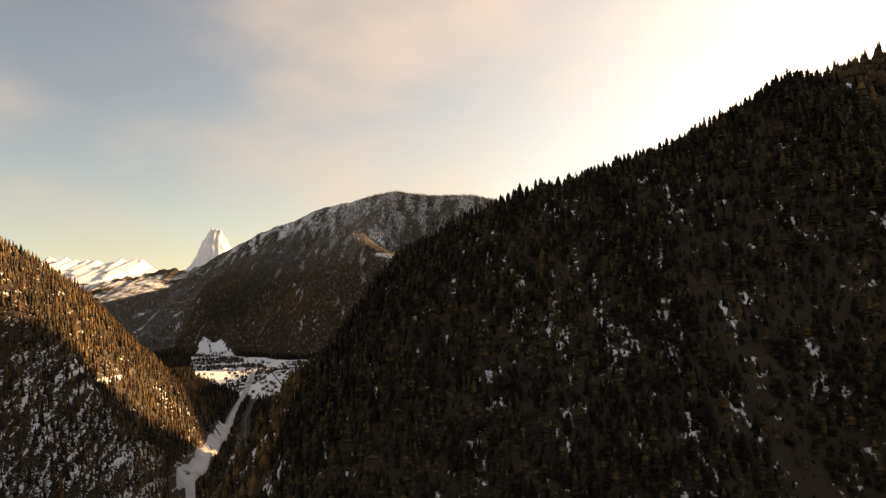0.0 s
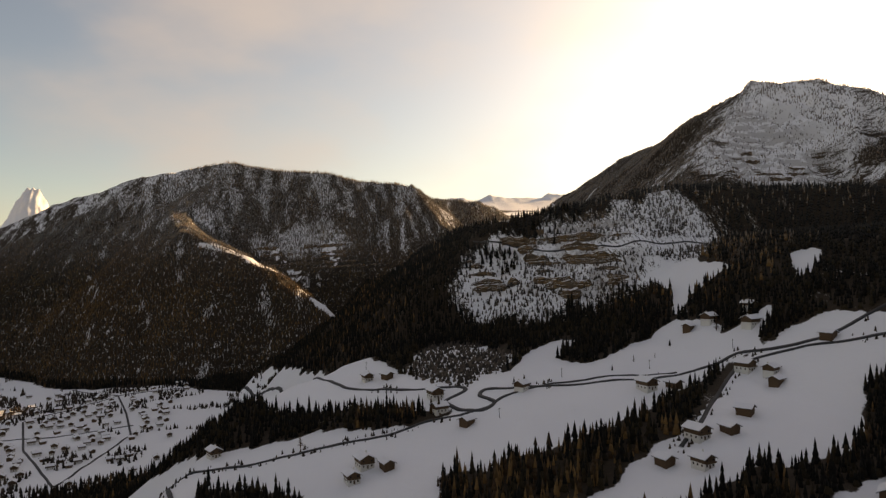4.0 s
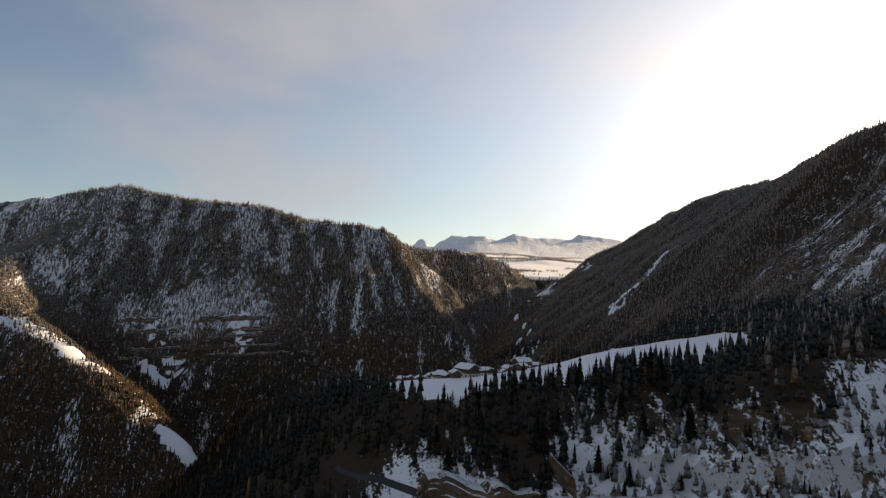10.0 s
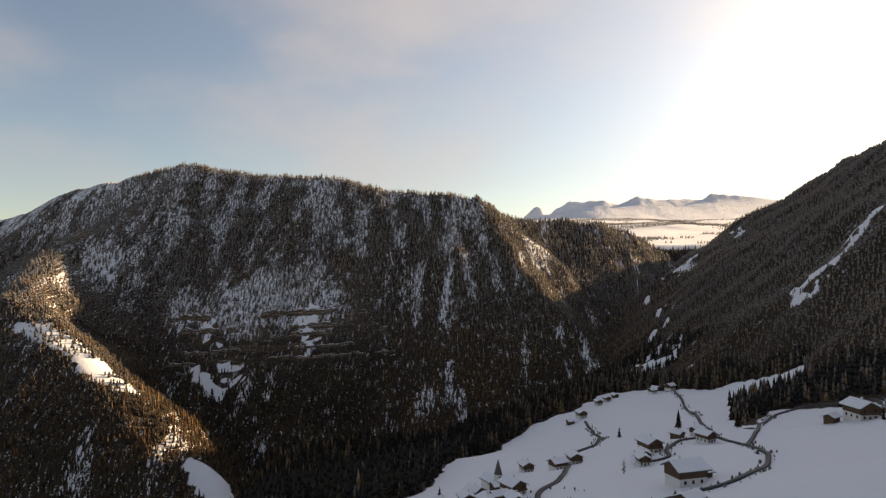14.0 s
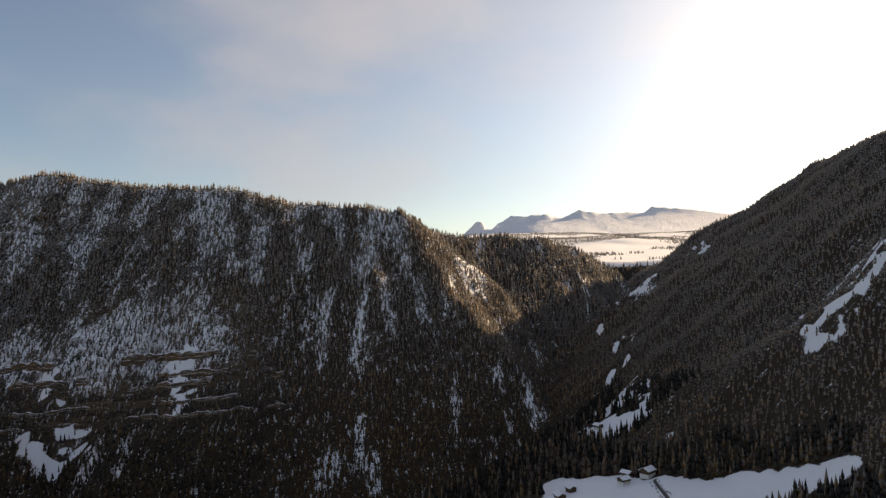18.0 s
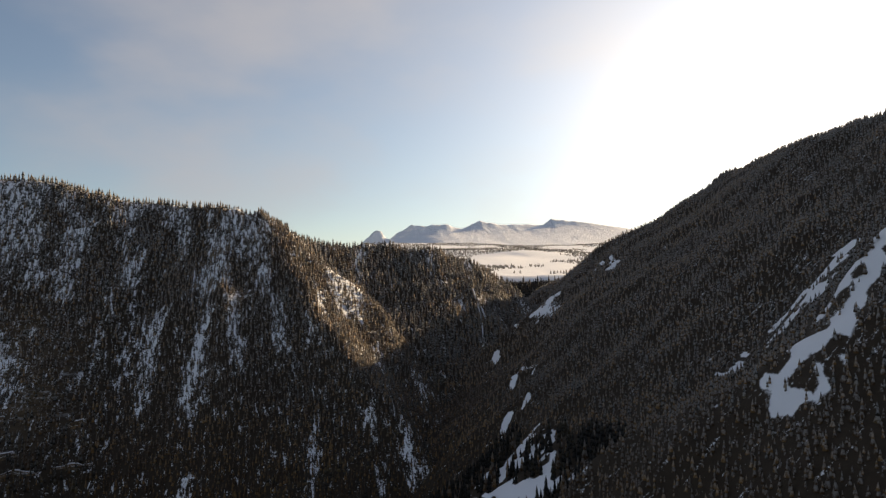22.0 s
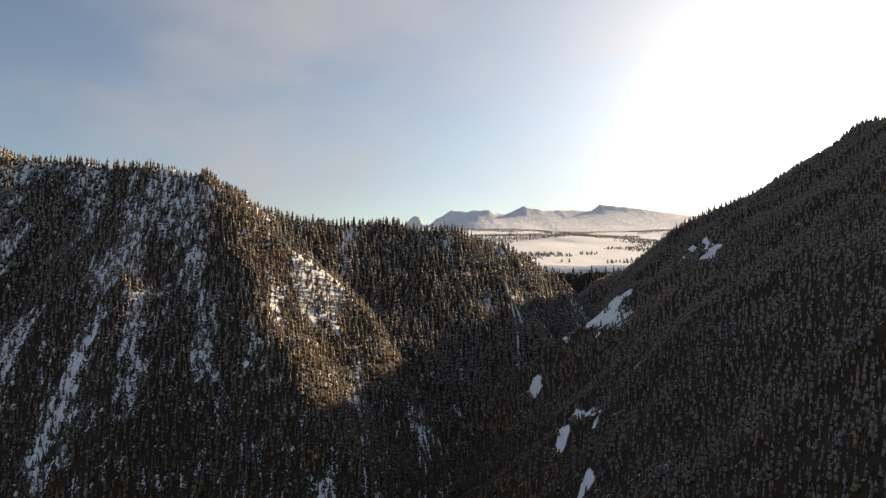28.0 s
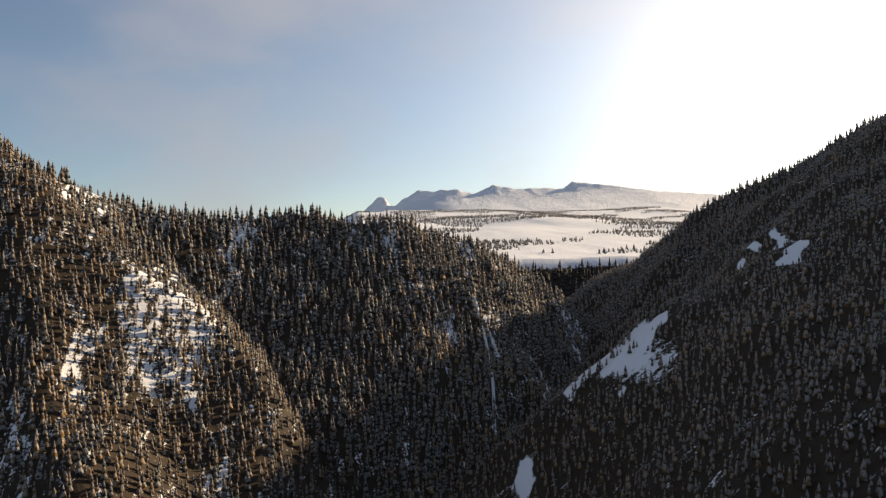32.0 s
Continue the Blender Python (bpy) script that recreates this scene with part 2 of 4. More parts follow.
MAT_TILE = plain_material("grey_roof_slates", (0.06, 0.055, 0.05), (0.13, 0.115, 0.10), 3.0, 0.7)
MAT_GLASS = plain_material("dark_window_glass", (0.015, 0.017, 0.02), (0.03, 0.033, 0.04), 1.0, 0.12, 0.0)
MAT_ROAD = plain_material("wet_asphalt", (0.028, 0.028, 0.03), (0.06, 0.06, 0.062), 3.0, 0.6)
MAT_WATER = plain_material("icy_gravel_stream", (0.30, 0.31, 0.32), (0.62, 0.63, 0.65), 0.6, 0.35)
MAT_FIR = tree_material("fir_needles", (0.017, 0.012, 0.006, 1), (0.092, 0.058, 0.02, 1), 0.45)
MAT_LARCH = tree_material("bare_larch_twigs", (0.055, 0.030, 0.012, 1), (0.19, 0.105, 0.036, 1), 0.4)
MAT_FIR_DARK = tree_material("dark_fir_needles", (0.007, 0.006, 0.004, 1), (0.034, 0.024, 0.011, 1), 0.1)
# ---- shape of the land ----
def lattice(ix, iy, seed):
    h = (ix * 374761393 + iy * 668265263 + seed * 974634777) & 0x7FFFFFFF
    h = ((h ^ (h >> 13)) * 1274126177) & 0x7FFFFFFF
    return ((h ^ (h >> 16)) & 0xFFFF) / 65535.0


def vnoise(x, y, size, seed):
    """Smooth value noise from -1 to 1."""
    x, y = np.asarray(x, float) / size + 500.0, np.asarray(y, float) / size + 500.0
    ix, iy = np.floor(x).astype(np.int64), np.floor(y).astype(np.int64)
    fx, fy = x - ix, y - iy
    fx, fy = fx * fx * (3 - 2 * fx), fy * fy * (3 - 2 * fy)
    a, b = lattice(ix, iy, seed), lattice(ix + 1, iy, seed)
    c, d = lattice(ix, iy + 1, seed), lattice(ix + 1, iy + 1, seed)
    return 2 * ((a + (b - a) * fx) * (1 - fy) + (c + (d - c) * fx) * fy) - 1


def fbm(x, y, size, seed, octaves=4, gain=0.5):
    out, amp = 0.0, 1.0
    for k in range(octaves):
        out = out + amp * vnoise(x, y, size, seed + 17 * k)
        size, amp = size * 0.49, amp * gain
    return out


def step01(a, b, v):
    u = np.clip((v - a) / (b - a), 0, 1)
    return u * u * (3 - 2 * u)


def along(x, y, pts):
    """Distance to a polyline, the side (left +1, right -1), and every further column of its points at the nearest place."""
    best = np.full(np.shape(x), 1e9)
    side = np.zeros(np.shape(x))
    cols = [np.zeros(np.shape(x)) for _ in range(len(pts[0]) - 2)]
    for p, q in zip(pts[:-1], pts[1:]):
        dx, dy = q[0] - p[0], q[1] - p[1]
        u = np.clip(((x - p[0]) * dx + (y - p[1]) * dy) / (dx * dx + dy * dy), 0, 1)
        ex, ey = x - p[0] - u * dx, y - p[1] - u * dy
        d = np.hypot(ex, ey)
        near = d < best
        best = np.where(near, d, best)
        side = np.where(near, (dx * ey - dy * ex) / (math.hypot(dx, dy) * d + 1e-6), side)
        cols = [np.where(near, p[k + 2] + u * (q[k + 2] - p[k + 2]), c) for k, c in enumerate(cols)]
    return best, side, cols


def smax(a, b, k):
    h = np.clip(0.5 + 0.5 * (a - b) / k, 0, 1)
    return b + (a - b) * h + k * h * (1 - h)


# crests: x, y, height, fall to the left of the line, fall to its right
CRESTS = {
    "near_hill": [(-34, 88, 64, 0.8, 1.2), (-14, 54, 84, 0.7, 1.2), (-9, 48, 94.8, 0.6, 1.15), (-5.6, 45, 98.1, 0.5, 1.1), (-1.6, 42, 102.8, 0.4, 1.1), (2.4, 39, 104.7, 0.35, 1.05), (11, 37, 107.0, 0.35, 1.0), (20, 37.5, 110.0, 0.35, 1.0), (34, 42, 114.2, 0.35, 0.95), (85, 62, 134, 0.35, 0.9), (180, 70, 163, 0.5, 0.9)],
    "west_hill": [(-260, -40, 216, 0.6, 0.8), (-180, 70, 178, 0.6, 0.9), (-108, 150, 126, 0.7, 1.15), (-98, 198, 104, 0.7, 1.2), (-90, 235, 84, 0.8, 1.2), (-84, 262, 60, 0.8, 1.0)],
    "big_mountain": [(-520, 900, 95, 0.5, 0.6), (-293, 800, 124, 0.6, 0.7), (-242, 790, 153, 0.6, 0.75), (-188, 775, 180, 0.6, 0.78), (-108, 742, 201, 0.6, 0.85), (-33, 708, 211, 0.6, 0.92), (5, 703, 204, 0.6, 0.98), (45, 697, 200, 0.6, 1.0), (75, 690, 194, 0.6, 0.98), (98, 686, 191.5, 0.8, 1.1), (114, 682, 190.5, 1.0, 1.3)],
    "arete": [(124, 680, 190, 0.95, 0.85), (140, 661, 170, 0.95, 0.75), (155, 646, 155, 0.9, 0.75), (171, 630, 141, 0.8, 0.8), (184, 612, 124, 0.8, 0.8)],
    "saddle": [(124, 681, 187, 0.7, 1.35), (139, 693, 179, 0.7, 1.15), (163, 701, 178.5, 0.7, 0.95), (179, 703, 177.5, 0.7, 0.95), (202, 709, 173, 0.5, 1.0), (223, 722, 166, 0.3, 1.0)],
    "west_spur": [(-45, 690, 190, 0.7, 0.75), (-60, 640, 163, 0.8, 0.75), (-45, 600, 147, 0.8, 0.75), (-20, 575, 135, 0.85, 0.8), (8, 561, 121, 0.9, 0.85), (36, 541, 99, 0.9, 0.9), (50, 525, 82, 0.9, 0.9), (60, 508, 66, 0.8, 0.8)],
    # points before (346, 408) are an unseen crest, raised to shade the west hill
    "east_peak": [(900, -160, 420, 0.7, 0.7), (700, 20, 400, 0.7, 0.7), (560, 180, 372, 0.7, 0.7), (470, 290, 358, 0.8, 0.7), (422, 338, 338, 0.9, 0.7), (388, 372, 296, 1.0, 0.7), (366, 391, 244, 0.95, 0.75), (346, 408, 207, 0.8, 0.75), (334, 424, 219, 0.8, 0.8), (318, 440, 226.5, 0.85, 0.8), (300, 444, 225, 0.95, 0.8), (277, 447, 226.5, 1.1, 0.8), (272, 448, 220, 1.1, 0.8), (262, 451, 215, 1.1, 0.8), (258, 468, 210, 0.95, 0.8), (266, 500, 207.5, 0.8, 0.8), (276, 535, 205, 0.76, 0.7), (292, 590, 210, 0.72, 0.6), (304, 640, 212, 0.62, 0.5), (309, 680, 209, 0.78, 0.45)],
    "peak_rib": [(277, 446, 222, 0.9, 0.9), (228, 408, 189, 0.95, 0.75), (190, 373, 168, 0.9, 0.62), (166, 348, 146, 0.8, 0.6), (150, 322, 124, 0.7, 0.6)],
    "knoll_ridge": [(100, 372, 139, 0.7, 0.8), (84, 366, 135, 0.8, 0.75), (62, 392, 116, 0.8, 0.7), (34, 440, 92, 0.7, 0.7), (10, 495, 66, 0.6, 0.6)],
    "north_spur": [(309, 680, 208, 0.7, 0.7), (300, 705, 198.5, 0.7, 0.7), (286, 716, 189.5, 0.7, 0.7), (270, 724, 180, 0.75, 0.6), (257, 742, 166, 0.8, 0.4)],
}
VALES = {
    "main": [(0, -160, 26, 0.1), (-30, 40, 34, 0.12), (-55, 170, 42, 0.12), (-72, 212, 45, 0.1), (-92, 310, 49, 0.08), (-100, 372, 52, 0.05), (-117, 447, 55, 0.04), (-168, 600, 58, 0.05), (-320, 820, 66, 0.06), (-700, 1500, 70, 0.05)],
    "gorge": [(-110, 440, 55, 0.1), (0, 470, 60, 0.12), (60, 492, 70, 0.3), (110, 535, 92, 0.4), (150, 572, 110, 0.45), (186, 618, 127, 0.5), (198, 650, 140, 0.5), (208, 700, 152, 0.5), (222, 740, 163, 0.3), (262, 800, 169, 0.1)],
}


STEEP_EAST = (6, 7)      # crests whose flanks fall to the west


def ribs(x, y, k, size=13.0, seed=70):
    """Noise drawn out along the fall of a flank."""
    if k in STEEP_EAST:
        return vnoise(x * 0.22 + 0.12 * y, y, size, seed + k)
    return vnoise(x, y * 0.22 + 0.1 * x, size, seed + k)


def thin(x, y, z, kind):
    """Where the wood is open and snow shows between the stems, 0 to 1."""
    west = np.isin(kind, (7, 8, 10))
    a = np.where(west, fbm(x * 0.25, y, 8, 341, 3), fbm(x, y * 0.25, 8, 341, 3))
    up = np.isin(kind, (3, 6, 7, 8, 10)) * np.where(z > 165, 0.014, 0.02) * (z - 165) - np.isin(kind, (0, 2, 4, 5, 9, 20)) * 0.5 - (kind == 1) * 0.75
    fine = fbm(x, y * 0.3, 4.2, 345, 3)
    speck = fbm(x, y * 0.7 - 0.3 * z, 2.0, 347, 3)
    out = np.where(kind == 3, 0.45, 0.55) * step01(0.1, 0.9, a + up) * np.where(np.isin(kind, (7, 10)) & (y > 452), 0.25, 1.0)
    out = np.maximum(out, np.isin(kind, (3, 6, 4, 5)) * np.where(kind == 3, 0.42, 0.42) * step01(0.15, 0.75, fine + np.clip(0.012 * (z - 150), -0.35, 0.35)))
    out = np.maximum(out, (kind == 1) * 0.65 * step01(0.15, 0.7, speck + 0.4 * fbm(x, y, 14, 349, 2) - 0.035 * (z - 88)) * step01(101, 93, z))
    out = out - np.where(np.isin(kind, (7, 10)) & (y > 452) | np.isin(kind, (0, 9, 20)), np.where(np.isin(kind, (7, 10)), 0.12, 0.35), 0.0)
    for cx, cy, rx, ry, most in ((149, 667, 8, 15, 0.42), (26, 634, 36, 15, 0.45), (213, 664, 6, 18, 1.0), (138, 325, 42, 17, 0.6), (102, 332, 30, 19, 0.65), (86, 340, 16, 18, 0.85), (246, 396, 34, 36, 0.8), (287, 418, 46, 28, 0.85), (212, 372, 26, 16, 0.6), (-64, 125, 16, 30, 0.22)):
        zone = most * step01(1.1, 0.6, np.hypot((x - cx) / rx, (y - cy) / ry) + 0.3 * a)
        out = np.where(zone > 0.02, np.maximum(out, zone), out)
    return out


def terrain(x, y):
    """Height of the land, and which form it belongs to (0: the open ground, then CRESTS in their order)."""
    x, y = np.asarray(x, float), np.asarray(y, float)
    wx = x + 5 * fbm(x, y, 46, 3, 3)
    wy = y + 5 * fbm(x, y, 46, 31, 3)
    far = step01(900, 2600, np.hypot(x, y))
    # floors of the valley and of the gorge
    z = None
    for pts in VALES.values():
        d, _, (h, s) = along(wx, wy, pts)
        floor = h + s * d
        z = floor if z is None else np.minimum(z, floor)
    z = np.minimum(z, 90 + 0.02 * np.abs(x))
    # farm terraces that climb to the east
    d, side, _ = along(x, y, [(20, 40, 0), (-14, 150, 0), (-16, 235, 0), (0, 290, 0), (48, 330, 0), (75, 350, 0)])
    bench = 81 + 0.171 * (x - 25) + 0.107 * (y - 235) + 0.33 * np.maximum(0, x - 112) + 2.0 * fbm(x, y, 60, 5, 3)
    bench = np.minimum(bench, 128 + 0.04 * (x - 170)) - 0.3 * np.maximum(0, y - 318)
    bench = np.where(side > 0, bench - 0.62 * d, bench)
    z = smax(z, bench, 6)
    # village shelf above the cliff
    edge, eside, _ = along(wx, wy, [(60, 520), (74, 440), (80, 380), (90, 360), (122, 344), (170, 342), (260, 330)])
    shelf = 137.5 + 0.16 * (x - 109) - 0.21 * np.clip(y - 397, 0, 83) - 0.06 * np.clip(y - 397, -60, 0) - 0.06 * np.maximum(0, y - 480) + 0.35 * np.maximum(0, x - 164) + 1.2 * fbm(x, y, 40, 9, 3)
    shelf = np.minimum(shelf, 150)
    north, nside, _ = along(wx, wy, [(60, 520), (98, 498), (130, 530), (160, 575), (185, 602), (220, 640)])
    shelf = np.where(eside < 0, shelf - 1.0 * edge, shelf)
    shelf = np.where(nside > 0, shelf - 0.62 * north, shelf)
    # snow plateau behind the gap
    plateau = 168 + 0.09 * (y - 775) + 3.5 * fbm(x, y, 120, 12, 4) * step01(800, 950, y)
    plateau = np.where(y < 775, 168 - 0.7 * (775 - y), plateau) - 0.5 * np.maximum(0, np.where(y < 1000, 205, 205 + 0.1 * (y - 1000)) - x)
    plateau = np.minimum(plateau, 222 + 0.01 * (y - 1400))
    kind = np.zeros(x.shape, int)
    z = smax(z, plateau, 4)
    kind = np.where(shelf > z, 20, kind)
    z = smax(z, shelf, 3)
    for k, pts in enumerate(CRESTS.values()):
        warp = {0: 0.0, 3: 0.5, 6: 0.2}.get(k, 1.0)
        d, side, (h, fl, fr) = along(x + warp * (wx - x), y + warp * (wy - y), pts)
        fall = fr + (fl - fr) * (0.5 + 0.5 * side)
        r = h - fall * (d - 1.5 * (1 - np.exp(-d / 3.0)))
        if k == 0:
            r = r - np.where(side > 0, 0.006 * np.clip(d - 28, 0, 90) ** 2, 0)
        if k == 3:
            # a pyramid: its east face, its back and its broad south-west face
            dx, dy = wx - 122, wy - 681
            r = 191 - np.maximum(np.maximum(0.763 * dx - 0.598 * dy, 1.16 * dx + 0.19 * dy), np.maximum(-0.152 * dx - 1.047 * dy, 0.1 * dy - 0.6 * dx))
        if k == 5:
            r = np.where(side < 0, h - 0.2 * d - fall * np.maximum(0, d - 9), r)
        # ribs and runnels that run down the flanks
        r = r + np.clip(d / 25, 0, 1) * (2.6 * fbm(x, y, 34, 40 + k, 4) + 1.6 - 3.4 * np.abs(ribs(x, y, k)))
        if k in (6, 7):
            r = r + np.clip(1.6 - d / 60, 0, 1) * np.clip(d / 3, 0, 1) * (2.2 * fbm(x + 0.4 * y, y, 15, 271, 4) - 2.0 * np.abs(vnoise(x, 0.35 * y, 9, 277))) * (y < 470)
        if k in (2, 3, 6):
            r = r + np.clip((d - 1) / 14, 0, 1) * (2.4 - 5.0 * np.abs(ribs(x, y, k, 19.0, 170)) ** 0.8)
        kind = np.where(r > z, k + 1, kind)
        z = smax(z, r, 2.5)
    z = z + np.where(np.isin(kind, (0, 20)), 0.4, 0.9) * fbm(x, y, 11, 60, 3) * (1 - far)
    return z, kind


def cliffs(x, y, z):
    """Bands of bare rock: where the land breaks into ledges, 0 to 1."""
    a = step01(22, 13, np.hypot((x - 107) / 1.8, (y - 329))) * step01(108, 113, z) * step01(143, 138, z)
    b = 0.42 * step01(62, 30, np.hypot((x - 232) / 1.2, (y - 392) / 0.9)) * step01(150, 160, z)
    c = 0.8 * step01(32, 16, np.hypot((x - 34) / 1.7, (y - 630) / 0.9))
    return np.clip(np.maximum(np.maximum(0.5 * a, b), 0.5 * c), 0, 1)


def ledges(x, y, z):
    """How far the rock is stepped, 0 to 1, and the place within a step: its riser lies from 0.3 to 0.7."""
    t = z / 4.2 - 0.012 * x + 0.7 * fbm(x, y, 34, 91, 3)
    return cliffs(x, y, z) * step01(-0.35, 0.2, fbm(x, y, 16, 95, 2)), t - np.floor(t)


def bare_rock(x, y):
    """Where the rock is too steep for trees, 0 to 1."""
    m, f = ledges(x, y, terrain(x, y)[0])
    return m * step01(0.26, 0.36, f) * step01(0.74, 0.64, f)


def land(x, y):
    """The finished height with its ledges."""
    z, kind = terrain(x, y)
    m, f = ledges(x, y, z)
    return z + m * 4.2 * (step01(0.32, 0.68, f) - f) * 0.8, kind
# ---- fields, roads and ground ----
FIELDS = {}
FIELDS["lower_terrace"] = [(-52, 316), (-26, 300), (-6, 271), (41, 253), (73, 257), (112, 254), (105, 241), (77, 228), (49, 226), (40, 228), (32, 209), (16, 219), (11, 237), (-6, 258), (-6, 243), (8, 222), (7, 214), (-17, 227), (-36, 262)]
FIELDS["upper_strip"] = [(26, 188), (43, 204), (55, 206), (83, 218), (113, 240), (124, 238), (143, 224), (136, 215), (122, 214), (109, 201), (101, 198), (86, 202), (73, 196), (63, 199), (46, 198), (36, 187)]
FIELDS["low_strip"] = [(58, 166), (74, 180), (92, 190), (118, 196), (128, 186), (104, 176), (84, 166), (66, 158)]
FIELDS["mid_fields"] = [(-15, 392), (-8, 440), (8, 423), (22, 365), (39, 317), (43, 292), (49, 276), (59, 268), (68, 275), (76, 284), (89, 293), (94, 288), (84, 277), (88, 268), (107, 277), (121, 281), (124, 271), (121, 259), (134, 257), (120, 244), (107, 245), (96, 238), (83, 230), (60, 245), (27, 272), (7, 288)]
FIELDS["right_fields"] = [(119, 243), (129, 245), (140, 242), (140, 224), (105, 217), (95, 223), (108, 237)]
FIELDS["neck"] = [(130, 312), (141, 315), (148, 309), (145, 286), (131, 287), (124, 280), (121, 283), (129, 294)]
FIELDS["neck_high"] = [(156, 275), (161, 270), (151, 260), (147, 261)]
FIELDS["shelf"] = [(86, 402), (96, 420), (104, 462), (113, 488), (123, 499), (133, 501), (143, 524), (150, 516), (164, 506), (173, 492), (171, 481), (162, 486), (151, 468), (140, 434), (155, 458), (168, 444), (160, 400), (146, 364), (126, 356), (110, 358), (99, 365), (88, 381)]
FIELDS["shelf_north"] = [(157, 564), (168, 562), (173, 557), (172, 549), (165, 547), (160, 550)]
FIELDS["spur_high"] = [(-50, 580), (-35, 576), (-19, 573), (0, 562), (9, 555), (4, 549), (-10, 556), (-25, 566)]
FIELDS["spur_low"] = [(28, 541), (36, 543), (44, 538), (50, 528), (44, 529), (34, 535)]
FIELDS["gorge_field"] = [(160, 534), (168, 528), (168, 524), (161, 528)]
FIELDS["slope_field"] = [(168, 490), (172, 492), (175, 487), (174, 481), (169, 480)]
FIELDS["clearing"] = [(194, 659), (199, 657), (197, 650), (195, 645), (192, 646), (192, 652)]
FIELDS["valley"] = [(-205, 622), (-180, 600), (-136, 547), (-110, 511), (-47, 496), (-8, 462), (6, 417), (-18, 400), (-30, 350), (-52, 340), (-75, 336), (-112, 380), (-150, 440), (-195, 560)]
FIELDS["grove"] = [(43, 292), (49, 276), (59, 268), (68, 275), (76, 284), (70, 305), (55, 312)]
FIELDS["gully_upper"] = [(231, 547), (223, 549), (213, 548.5), (203, 546), (203, 543), (210, 538.5), (219, 537), (232, 542)]
FIELDS["gully_lower"] = [(221, 528), (208, 523.5), (202, 523.5), (194, 523), (190, 520), (190, 511), (196, 510), (203, 513.5), (221, 522)]
FIELDS["gorge_head"] = [(200, 663), (207, 666), (217, 681), (220, 672), (218, 660), (223, 655), (213, 651), (209, 648), (203, 655)]
FIELDS["gorge_cluster"] = [(185, 617), (195, 628), (199, 621), (194, 613), (190, 614)]
FIELDS["gorge_streak"] = [(174, 588), (180, 602), (186, 602), (191, 606), (192, 599), (186, 596), (182, 598), (177, 585)]
FIELDS["gorge_brook"] = [(163, 568), (169, 575), (180, 583), (184, 579), (177, 562), (170, 551), (165, 556)]
FIELDS["gorge_croft"] = [(171, 546), (174, 552), (180, 546), (174, 537)]
FIELDS["ridge_ledge"] = [(248, 678), (240, 648), (234, 643), (232, 658), (240, 670)]
FIELDS["flank_apron"] = [(2, 610), (12, 609), (20, 606), (21, 601), (9, 603)]
FIELDS["flank_cone"] = [(13, 616), (24, 612), (28, 603), (18, 606)]
FIELDS["flank_chute"] = [(40, 634), (53, 632), (56, 622), (51, 608), (45, 608), (46, 620)]
FIELDS["flank_gully"] = [(-8, 634), (6, 630), (13, 622), (21, 614), (11, 614), (2, 623)]
FIELDS["brow"] = [(84, 400), (88, 381), (93, 366), (98, 358), (103, 362), (98, 384), (92, 406)]
PATCHES = {key for key in FIELDS if key.split("_")[0] in ("gully", "gorge", "ridge", "flank", "clearing")}      # broken snow among trees
ROADS = {}
ROADS["valley_road"] = [(-11, 450), (10, 380), (20, 310), (28, 288), (43, 275), (54, 267), (55, 264), (48, 261), (50, 255), (55, 251), (59, 254), (56, 259), (58, 261.5), (62, 260), (75, 256), (92, 247), (104, 247), (117, 247), (122, 240), (130, 234), (150, 228)]
ROADS["cliff_road"] = [(84, 360), (96, 348), (102, 344), (107, 339), (116, 333), (122, 328), (128, 323), (139, 321), (152, 322), (170, 318)]
ROADS["village_road"] = [(84, 415), (90, 412), (96, 407), (101, 401), (107, 400), (112, 398), (116, 399), (120, 401), (124, 402), (129, 407), (132, 413), (134, 422), (134, 430), (129, 430), (126, 426), (125, 421), (121, 421)]
ROADS["church_lane"] = [(107, 401), (108, 408), (111, 413), (113, 420), (117, 437)]
ROADS["village_lane"] = [(134, 430), (143, 458), (150, 482), (154, 497), (157, 510)]
ROADS["wood_lane"] = [(134, 422), (140, 432), (147, 446), (154, 455), (162, 457), (166, 448), (160, 436)]
ROADS["hamlet_lane"] = [(117, 437), (121, 440), (125, 452), (130, 480), (131, 491)]
ROADS["terrace_lane"] = [(-9, 243), (-13, 262), (-6, 261), (15, 254), (32, 251.5), (41, 253), (56, 252), (60, 255), (74, 258), (102, 249)]
ROADS["farm_lane"] = [(140, 216), (126, 235), (114, 243), (101, 232), (88, 219), (80, 213)]
ROADS["town_street"] = [(-60, 345), (-85, 395), (-100, 440), (-70, 480), (-30, 490)]
ROADS["town_lane"] = [(-60, 345), (-48, 400), (-58, 440), (-70, 480), (-98, 505)]
ROADS["mill_lane"] = [(-125, 400), (-100, 412), (-78, 408), (-50, 415)]
ROADS["gorge_track"] = [(-28, 96), (-46, 152), (-62, 228), (-83, 310), (-92, 372)]
STREAM = [(-10, 30), (-36, 100), (-54, 152), (-69, 230), (-90, 310), (-99, 370), (-119, 470)]


def inside(x, y, pts):
    """Metres inside a field (minus: outside)."""
    hit = np.zeros(np.shape(x), bool)
    for (ax, ay), (bx, by) in zip(pts, pts[1:] + pts[:1]):
        cross = (ay > y) != (by > y)
        hit ^= cross & (x < (bx - ax) * (y - ay) / (by - ay + 1e-9) + ax)
    d, _, _ = along(x, y, [(*p, 0.0) for p in pts + pts[:1]])
    return np.where(hit, d, -d)


